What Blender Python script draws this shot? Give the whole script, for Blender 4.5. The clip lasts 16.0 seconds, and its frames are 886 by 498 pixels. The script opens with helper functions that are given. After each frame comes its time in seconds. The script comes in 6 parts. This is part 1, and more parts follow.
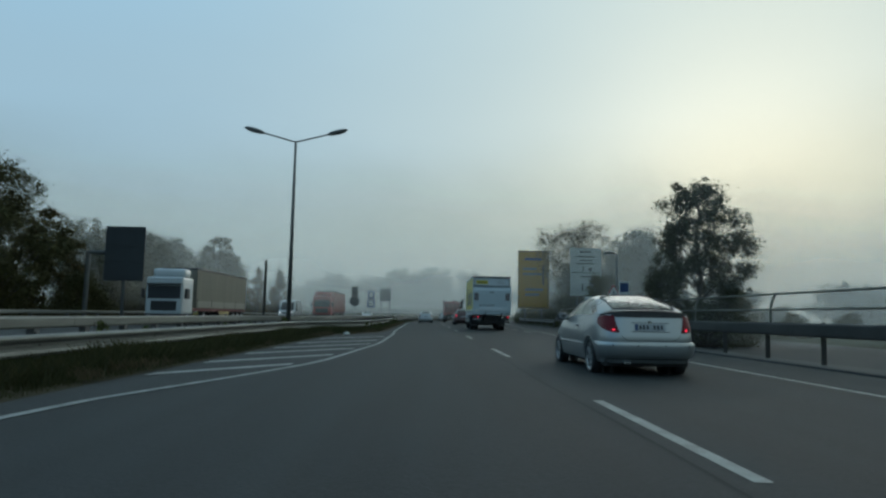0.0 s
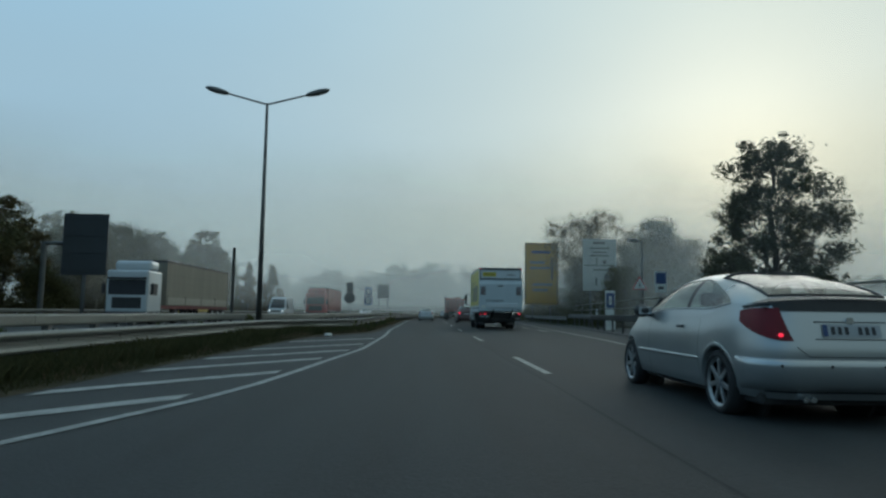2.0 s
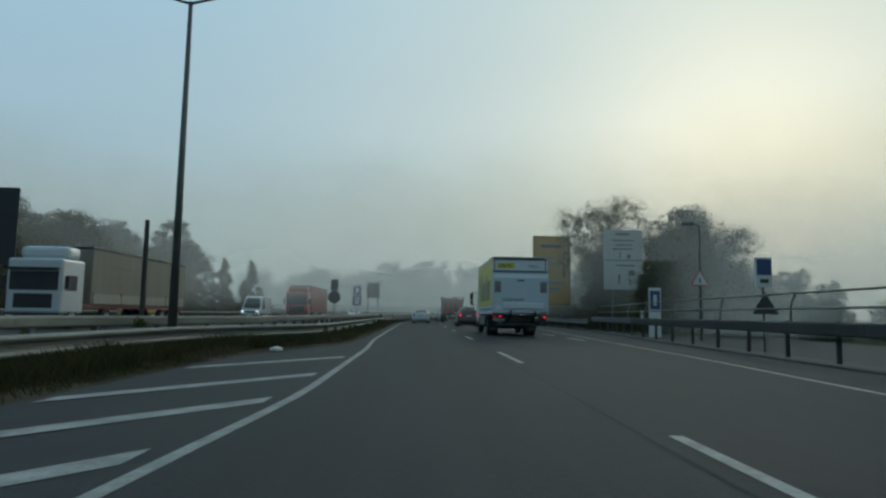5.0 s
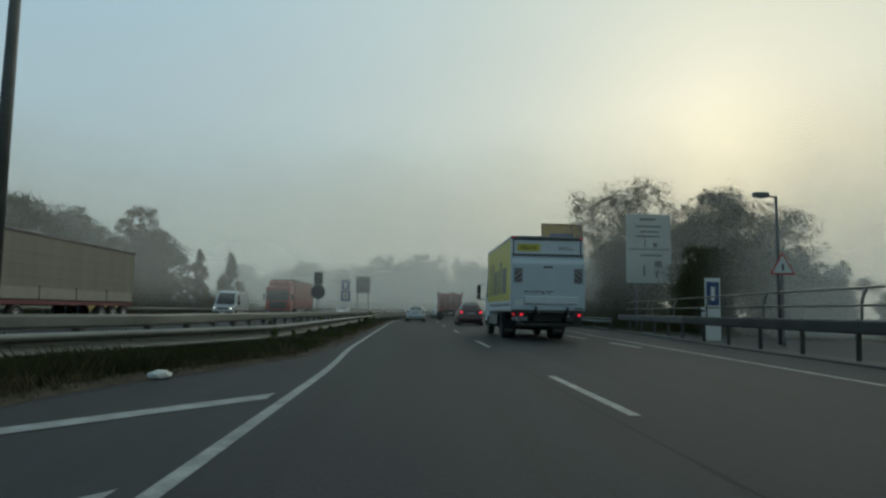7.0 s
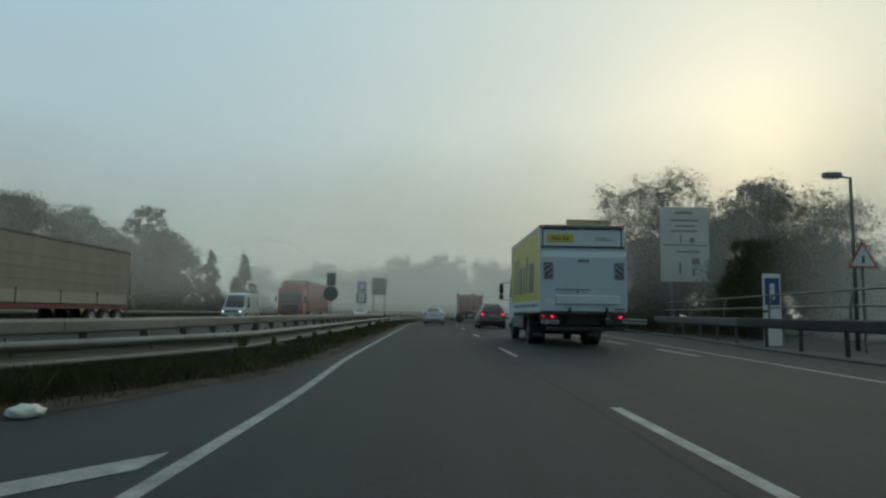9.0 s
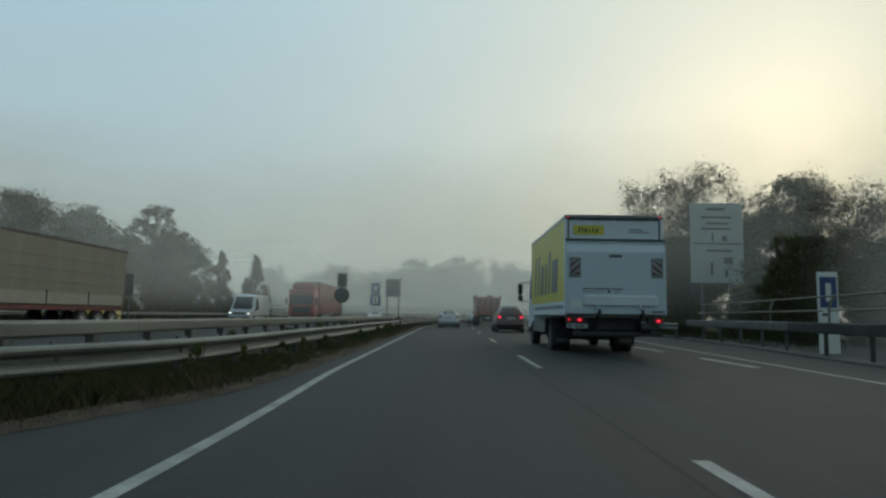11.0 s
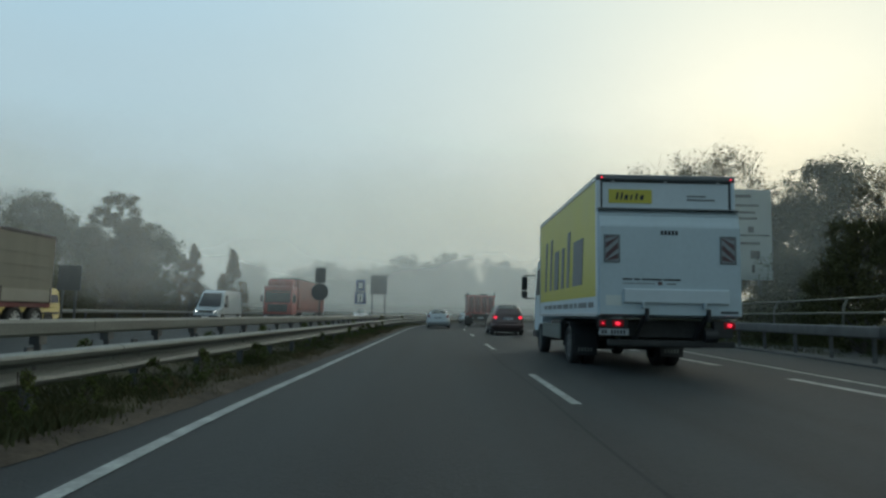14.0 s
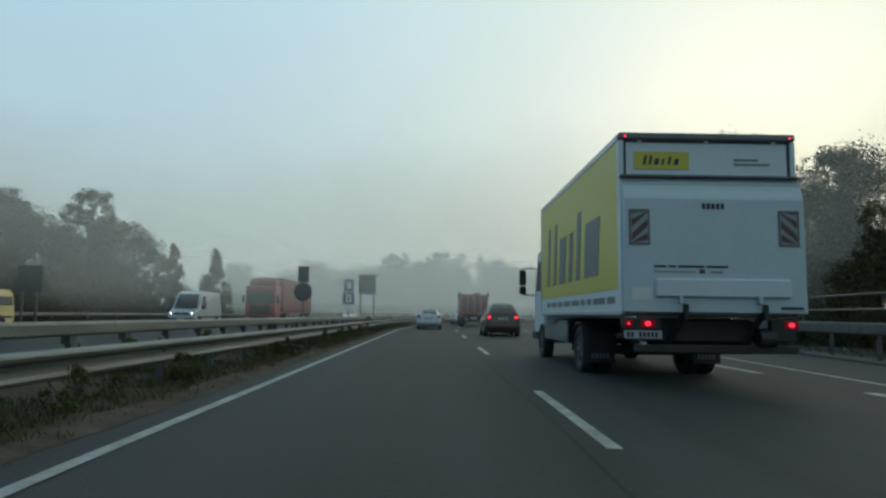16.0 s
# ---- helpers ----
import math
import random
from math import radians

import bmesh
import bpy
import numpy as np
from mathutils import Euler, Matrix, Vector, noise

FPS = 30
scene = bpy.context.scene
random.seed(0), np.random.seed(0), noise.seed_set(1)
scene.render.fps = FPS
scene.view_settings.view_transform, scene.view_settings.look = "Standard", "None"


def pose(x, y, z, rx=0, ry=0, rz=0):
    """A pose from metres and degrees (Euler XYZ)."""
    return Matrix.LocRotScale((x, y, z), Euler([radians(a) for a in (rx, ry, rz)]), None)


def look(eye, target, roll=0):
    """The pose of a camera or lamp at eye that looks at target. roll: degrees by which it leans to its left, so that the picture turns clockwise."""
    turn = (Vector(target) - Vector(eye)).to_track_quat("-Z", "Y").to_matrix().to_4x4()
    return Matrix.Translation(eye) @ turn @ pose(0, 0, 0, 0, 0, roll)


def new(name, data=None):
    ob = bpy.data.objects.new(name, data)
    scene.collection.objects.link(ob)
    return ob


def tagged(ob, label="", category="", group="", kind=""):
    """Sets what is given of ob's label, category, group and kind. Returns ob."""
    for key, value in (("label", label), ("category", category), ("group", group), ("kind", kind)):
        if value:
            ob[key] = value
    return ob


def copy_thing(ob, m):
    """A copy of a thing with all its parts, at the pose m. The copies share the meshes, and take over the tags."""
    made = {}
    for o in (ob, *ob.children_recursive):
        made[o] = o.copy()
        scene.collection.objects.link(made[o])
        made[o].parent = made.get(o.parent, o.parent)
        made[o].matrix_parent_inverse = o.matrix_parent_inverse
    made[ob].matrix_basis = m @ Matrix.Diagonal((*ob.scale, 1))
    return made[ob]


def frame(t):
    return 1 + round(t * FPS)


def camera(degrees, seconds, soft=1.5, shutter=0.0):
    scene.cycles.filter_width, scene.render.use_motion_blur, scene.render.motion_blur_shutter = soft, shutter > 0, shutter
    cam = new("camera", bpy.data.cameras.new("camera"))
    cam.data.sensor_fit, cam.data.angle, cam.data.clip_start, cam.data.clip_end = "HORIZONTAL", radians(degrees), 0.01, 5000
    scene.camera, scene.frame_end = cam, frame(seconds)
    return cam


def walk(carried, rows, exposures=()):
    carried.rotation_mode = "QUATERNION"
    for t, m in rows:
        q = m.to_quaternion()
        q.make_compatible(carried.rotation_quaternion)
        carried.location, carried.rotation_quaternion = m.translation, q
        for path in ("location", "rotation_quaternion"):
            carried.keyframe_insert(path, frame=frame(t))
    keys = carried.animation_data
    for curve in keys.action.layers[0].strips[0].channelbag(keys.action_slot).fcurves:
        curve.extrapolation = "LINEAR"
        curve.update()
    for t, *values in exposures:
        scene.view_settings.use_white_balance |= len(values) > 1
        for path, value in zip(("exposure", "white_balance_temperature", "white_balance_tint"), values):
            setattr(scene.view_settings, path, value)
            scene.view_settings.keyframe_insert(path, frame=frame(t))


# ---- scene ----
cam = camera(68.35, 16.0, soft=2.5)
PATH = [
    (0.0, pose(-0.904, -3.057, 0.994, 95.77, -1.03, -1.72)),
    (0.5, pose(-0.946, -1.521, 0.985, 95.71, -1.02, -1.72)),
    (1.0, pose(-0.948, -0.009, 0.991, 95.46, -0.97, -1.71)),
    (1.5, pose(-0.877, 1.196, 0.970, 95.49, -0.85, -1.73)),
    (2.0, pose(-0.793, 2.342, 0.958, 95.56, -0.77, -1.62)),
    (2.5, pose(-0.826, 3.267, 0.989, 95.42, -0.85, -1.56)),
    (3.0, pose(-0.962, 4.228, 0.983, 95.54, -0.95, -1.48)),
    (3.5, pose(-0.921, 5.468, 0.976, 95.74, -0.99, -1.34)),
    (4.0, pose(-0.980, 6.950, 0.985, 95.75, -0.98, -1.50)),
    (6.5, pose(-0.988, 17.068, 0.998, 95.45, -1.01, -3.05)),
    (7.0, pose(-1.013, 18.199, 0.998, 95.41, -1.01, -2.78)),
    (7.5, pose(-0.913, 19.243, 0.991, 95.51, -0.91, -2.20)),
    (8.0, pose(-0.900, 20.186, 0.984, 95.60, -0.83, -1.88)),
    (8.5, pose(-0.904, 20.850, 0.972, 95.70, -0.73, -1.69)),
    (9.0, pose(-0.776, 21.346, 0.995, 95.57, -0.75, -0.99)),
    (11.5, pose(-0.498, 24.563, 0.988, 95.95, -0.94, 0.96)),
    (12.0, pose(-0.422, 25.428, 0.989, 96.09, -0.97, 1.33)),
    (12.5, pose(-0.510, 25.992, 0.992, 96.06, -1.14, 1.07)),
    (13.0, pose(-0.383, 26.924, 0.997, 95.82, -1.09, 0.94)),
    (13.5, pose(-0.444, 27.707, 0.972, 95.79, -1.10, 0.17)),
    (14.0, pose(-0.407, 28.678, 1.017, 95.73, -1.19, -0.17)),
    (14.5, pose(-0.337, 29.536, 0.986, 95.91, -0.89, -0.43)),
    (15.0, pose(-0.299, 30.318, 1.009, 95.68, -0.95, -0.56)),
    (15.5, pose(-0.244, 30.886, 0.975, 95.93, -0.74, -0.72)),
    (16.0, pose(-0.195, 31.329, 1.007, 95.77, -0.72, -0.71)),
]
EXPOSURES = [(0.0, 0.0, 5820, 4), (4.0, 0.0, 5880, 4), (6.5, -0.03, 6480, 6), (9.0, 0.05, 6650, 6), (12.5, 0.14, 6600, 7), (14.5, 0.27, 6380, 7), (16.0, 0.31, 6300, 6)]
walk(cam, PATH, EXPOSURES)

# ---- world and light ----
def build_world():
    w = bpy.data.worlds.new("misty_morning_sky")
    scene.world = w
    w.use_nodes = True
    nt = w.node_tree
    nt.nodes.clear()
    N = lambda kind: nt.nodes.new(kind)
    out, bg = N("ShaderNodeOutputWorld"), N("ShaderNodeBackground")
    sky = N("ShaderNodeTexSky")
    sky.sky_type, sky.sun_disc = "NISHITA", False
    sky.sun_elevation, sky.sun_rotation = radians(14), radians(27)
    sky.air_density, sky.dust_density = 1.2, 4.0
    tc = N("ShaderNodeTexCoord")
    sep = N("ShaderNodeSeparateXYZ")
    nt.links.new(tc.outputs["Generated"], sep.inputs[0])
    # soft streaks of mist
    mp = N("ShaderNodeMapping")
    mp.inputs["Scale"].default_value = (1.5, 1.5, 3.5)
    nt.links.new(tc.outputs["Generated"], mp.inputs[0])
    nz = N("ShaderNodeTexNoise")
    nz.inputs["Scale"].default_value, nz.inputs["Detail"].default_value = 1.6, 3.0
    nt.links.new(mp.outputs[0], nz.inputs[0])
    wob = N("ShaderNodeMath")
    wob.operation = "MULTIPLY_ADD"
    nt.links.new(nz.outputs[0], wob.inputs[0])
    wob.inputs[1].default_value, wob.inputs[2].default_value = 0.16, -0.08
    el = N("ShaderNodeMath")
    nt.links.new(sep.outputs[2], el.inputs[0])
    nt.links.new(wob.outputs[0], el.inputs[1])

    def ramp(stops):
        r = N("ShaderNodeValToRGB")
        r.color_ramp.interpolation = "EASE"
        while len(r.color_ramp.elements) < len(stops):
            r.color_ramp.elements.new(0.5)
        for e, (p, c) in zip(r.color_ramp.elements, stops):
            e.position, e.color = p, (*c, 1)
        nt.links.new(el.outputs[0], r.inputs[0])
        return r

    cool = ramp(SKY_COOL)
    warm = ramp(SKY_WARM)
    az = N("ShaderNodeMapRange")
    az.interpolation_type = "SMOOTHSTEP"
    az.inputs["From Min"].default_value, az.inputs["From Max"].default_value = -0.6, 0.62
    side = N("ShaderNodeMath")
    nt.links.new(sep.outputs[0], side.inputs[0])
    nt.links.new(wob.outputs[0], side.inputs[1])
    nt.links.new(side.outputs[0], az.inputs[0])
    mix = N("ShaderNodeMix")
    mix.data_type = "RGBA"
    nt.links.new(az.outputs[0], mix.inputs[0])
    nt.links.new(cool.outputs[0], mix.inputs[6])
    nt.links.new(warm.outputs[0], mix.inputs[7])
    dim = N("ShaderNodeMix")
    dim.data_type, dim.blend_type = "RGBA", "MULTIPLY"
    dim.inputs[0].default_value = 1.0
    dim.inputs[7].default_value = (0.09, 0.09, 0.09, 1)
    nt.links.new(sky.outputs[0], dim.inputs[6])
    veil = N("ShaderNodeMix")
    veil.data_type = "RGBA"
    veil.inputs[0].default_value = 0.93
    nt.links.new(dim.outputs[2], veil.inputs[6])
    nt.links.new(mix.outputs[2], veil.inputs[7])
    # the mist is brighter towards the low sun ahead than behind
    ahead = N("ShaderNodeMapRange")
    ahead.interpolation_type = "SMOOTHSTEP"
    ahead.inputs["From Min"].default_value, ahead.inputs["From Max"].default_value = -0.6, 0.75
    nt.links.new(sep.outputs[1], ahead.inputs[0])
    fall = N("ShaderNodeMix")
    fall.data_type, fall.blend_type = "RGBA", "MULTIPLY"
    fall.inputs[0].default_value = 1.0
    nt.links.new(veil.outputs[2], fall.inputs[6])
    hue = N("ShaderNodeMix")
    hue.data_type = "RGBA"
    nt.links.new(ahead.outputs[0], hue.inputs[0])
    hue.inputs[6].default_value, hue.inputs[7].default_value = (*SKY_BEHIND, 1), (1, 1, 1, 1)
    nt.links.new(hue.outputs[2], fall.inputs[7])
    nt.links.new(fall.outputs[2], bg.inputs[0])
    bg.inputs[1].default_value = SKY_STRENGTH
    nt.links.new(bg.outputs[0], out.inputs[0])


SKY_STRENGTH = 1.0
SKY_BEHIND = (0.5, 0.57, 0.635)
SKY_COOL = [(0.0, (0.25, 0.305, 0.305)), (0.10, (0.295, 0.365, 0.375)), (0.28, (0.385, 0.525, 0.605)), (0.55, (0.365, 0.57, 0.71))]
SKY_WARM = [(0.0, (0.37, 0.40, 0.34)), (0.12, (0.49, 0.52, 0.43)), (0.32, (0.625, 0.675, 0.605)), (0.6, (0.69, 0.735, 0.64))]
build_world()
sun = new("sun", bpy.data.lights.new("sun", "SUN"))
sun.data.energy, sun.data.angle, sun.data.color = 0.5, radians(42), (1.0, 0.94, 0.84)
sun.matrix_world = look((45.4, 89.1, 25.0), (0, 0, 0))


# ---- materials ----
def mat(name, color, rough=0.6, metal=0.0, vary=0.25, scale=3.0, fine=60.0, bump=0.0, tint=None, coat=0.0, spec=0.5, rand=0.0, island=0.0, stretch=(1, 1, 1)):
    m = bpy.data.materials.new(name)
    m.use_nodes = True
    nt = m.node_tree
    b = nt.nodes["Principled BSDF"]
    N = lambda kind: nt.nodes.new(kind)
    L = nt.links.new
    tc = N("ShaderNodeNewGeometry")
    mp = N("ShaderNodeMapping")
    mp.inputs["Scale"].default_value = stretch
    L(tc.outputs["Position"], mp.inputs[0])
    big, small = N("ShaderNodeTexNoise"), N("ShaderNodeTexNoise")
    big.inputs["Scale"].default_value, big.inputs["Detail"].default_value = scale, 5.0
    small.inputs["Scale"].default_value, small.inputs["Detail"].default_value = fine, 3.0
    L(mp.outputs[0], big.inputs[0])
    L(tc.outputs["Position"], small.inputs[0])
    add = N("ShaderNodeMath")
    add.operation = "MULTIPLY_ADD"
    L(small.outputs[0], add.inputs[0])
    add.inputs[1].default_value = 0.5
    half = N("ShaderNodeMath")
    half.operation = "MULTIPLY_ADD"
    L(big.outputs[0], half.inputs[0])
    half.inputs[1].default_value, half.inputs[2].default_value = 1.0, -0.25
    L(half.outputs[0], add.inputs[2])
    last = add.outputs[0]
    if rand or island:
        r = N("ShaderNodeObjectInfo" if rand else "ShaderNodeNewGeometry")
        ra = N("ShaderNodeMath")
        ra.operation = "MULTIPLY_ADD"
        L(r.outputs["Random" if rand else "Random Per Island"], ra.inputs[0])
        ra.inputs[1].default_value = rand or island
        L(last, ra.inputs[2])
        last = ra.outputs[0]
    mix = N("ShaderNodeMix")
    mix.data_type = "RGBA"
    c2 = tint or tuple(c * (1 + vary) for c in color)
    c1 = tuple(c * (1 - vary) for c in color)
    rng = N("ShaderNodeMapRange")
    rng.inputs["From Min"].default_value, rng.inputs["From Max"].default_value = 0.2, 0.85 + (rand or island)
    L(last, rng.inputs[0])
    L(rng.outputs[0], mix.inputs[0])
    mix.inputs[6].default_value, mix.inputs[7].default_value = (*c1, 1), (*c2, 1)
    L(mix.outputs[2], b.inputs["Base Color"])
    rr = N("ShaderNodeMapRange")
    rr.inputs["To Min"].default_value, rr.inputs["To Max"].default_value = max(rough - 0.08, 0.02), min(rough + 0.1, 1)
    L(big.outputs[0], rr.inputs[0])
    L(rr.outputs[0], b.inputs["Roughness"])
    b.inputs["Metallic"].default_value = metal
    b.inputs["Coat Weight"].default_value = coat
    b.inputs["Specular IOR Level"].default_value = spec
    if bump:
        bp = N("ShaderNodeBump")
        bp.inputs["Strength"].default_value, bp.inputs["Distance"].default_value = bump, 0.01
        L(small.outputs[0], bp.inputs["Height"])
        L(bp.outputs[0], b.inputs["Normal"])
    return m


def lamp_mat(name, color, strength):
    m = mat(name, color, 0.2, vary=0.1, coat=0.6)
    b = m.node_tree.nodes["Principled BSDF"]
    b.inputs["Emission Color"].default_value, b.inputs["Emission Strength"].default_value = (*color, 1), strength
    return m


def leaf_mat(name, color, tint, thin=0.4):
    """Leaves near by, thin enough to let some of the sky through."""
    m = mat(name, color, 0.75, vary=0.4, scale=0.5, fine=4, island=0.5, tint=tint, spec=0.2)
    nt = m.node_tree
    b = nt.nodes["Principled BSDF"]
    tr, mix = nt.nodes.new("ShaderNodeBsdfTranslucent"), nt.nodes.new("ShaderNodeMixShader")
    nt.links.new(b.inputs["Base Color"].links[0].from_socket, tr.inputs[0])
    mix.inputs[0].default_value = thin
    nt.links.new(b.outputs[0], mix.inputs[1])
    nt.links.new(tr.outputs[0], mix.inputs[2])
    nt.links.new(mix.outputs[0], nt.nodes["Material Output"].inputs[0])
    return m


def glass_mat(name, tint, gloss):
    m = bpy.data.materials.new(name)
    m.use_nodes = True
    nt = m.node_tree
    nt.nodes.clear()
    out, mx, tr, gl = (nt.nodes.new("ShaderNode" + k) for k in ("OutputMaterial", "MixShader", "BsdfTransparent", "BsdfGlossy"))
    fr = nt.nodes.new("ShaderNodeFresnel")
    fr.inputs[0].default_value = 1.5
    ad = nt.nodes.new("ShaderNodeMath")
    ad.operation = "MULTIPLY_ADD"
    ad.inputs[1].default_value, ad.inputs[2].default_value = 0.8, gloss
    nt.links.new(fr.outputs[0], ad.inputs[0])
    tr.inputs[0].default_value = (*tint, 1)
    gl.inputs["Roughness"].default_value = 0.03
    nt.links.new(ad.outputs[0], mx.inputs[0])
    nt.links.new(tr.outputs[0], mx.inputs[1])
    nt.links.new(gl.outputs[0], mx.inputs[2])
    nt.links.new(mx.outputs[0], out.inputs[0])
    return m


# haze colours of the fog sheets; the added low ones are darkened
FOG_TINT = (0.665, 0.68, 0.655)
VEIL_FOG_TINT = (0.5, 0.52, 0.51)


def fog_mat(name, density, top, seed, lift, from_x=None):
    """An upright see-through sheet standing in for haze, denser near the ground."""
    m = bpy.data.materials.new(name)
    m.use_nodes = True
    nt = m.node_tree
    nt.nodes.clear()
    N = lambda kind: nt.nodes.new(kind)
    L = nt.links.new
    out, mx, tr, df, tl, md = (N("ShaderNode" + k) for k in ("OutputMaterial", "MixShader", "BsdfTransparent", "BsdfDiffuse", "BsdfTranslucent", "AddShader"))
    df.inputs[0].default_value = tl.inputs[0].default_value = (*(FOG_TINT if from_x is None else VEIL_FOG_TINT), 1)
    # shading normals set vertical, to brighten the sheets with the sky's light
    for bsdf, z in ((df, 1.0), (tl, -1.0)):
        up = N("ShaderNodeCombineXYZ")
        up.inputs[2].default_value = z
        L(up.outputs[0], bsdf.inputs["Normal"])
    L(df.outputs[0], md.inputs[0])
    L(tl.outputs[0], md.inputs[1])
    g = N("ShaderNodeNewGeometry")
    sp = N("ShaderNodeSeparateXYZ")
    L(g.outputs["Position"], sp.inputs[0])
    nz = N("ShaderNodeTexNoise")
    nz.noise_dimensions = "4D"
    nz.inputs["W"].default_value = seed * 3.7
    nz.inputs["Scale"].default_value, nz.inputs["Detail"].default_value = 0.035, 3.0
    L(g.outputs["Position"], nz.inputs["Vector"])
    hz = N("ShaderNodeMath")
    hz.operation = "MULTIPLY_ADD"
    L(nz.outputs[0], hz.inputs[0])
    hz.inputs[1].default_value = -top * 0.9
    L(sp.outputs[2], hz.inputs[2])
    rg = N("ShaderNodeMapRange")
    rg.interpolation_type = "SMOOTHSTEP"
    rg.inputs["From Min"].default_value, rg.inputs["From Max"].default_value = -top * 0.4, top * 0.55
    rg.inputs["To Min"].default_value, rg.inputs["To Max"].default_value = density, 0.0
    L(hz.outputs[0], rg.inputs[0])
    # thinned low down, to keep vehicles clear and hide the sheet's foot
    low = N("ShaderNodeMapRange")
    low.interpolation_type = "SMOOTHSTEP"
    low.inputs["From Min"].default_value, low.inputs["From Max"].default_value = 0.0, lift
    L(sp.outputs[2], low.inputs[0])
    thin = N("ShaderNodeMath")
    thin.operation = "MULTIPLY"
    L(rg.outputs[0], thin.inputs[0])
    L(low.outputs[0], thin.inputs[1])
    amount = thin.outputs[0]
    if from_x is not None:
        # fades out the sheet's edge on the road side
        # wait
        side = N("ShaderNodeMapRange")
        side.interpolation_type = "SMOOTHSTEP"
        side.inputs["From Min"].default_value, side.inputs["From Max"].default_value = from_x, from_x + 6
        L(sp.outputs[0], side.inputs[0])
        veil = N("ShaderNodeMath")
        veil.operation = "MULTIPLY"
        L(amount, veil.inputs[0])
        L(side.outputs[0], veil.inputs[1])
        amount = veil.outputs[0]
    L(amount, mx.inputs[0])
    L(tr.outputs[0], mx.inputs[1])
    L(md.outputs[0], mx.inputs[2])
    L(mx.outputs[0], out.inputs[0])
    return m


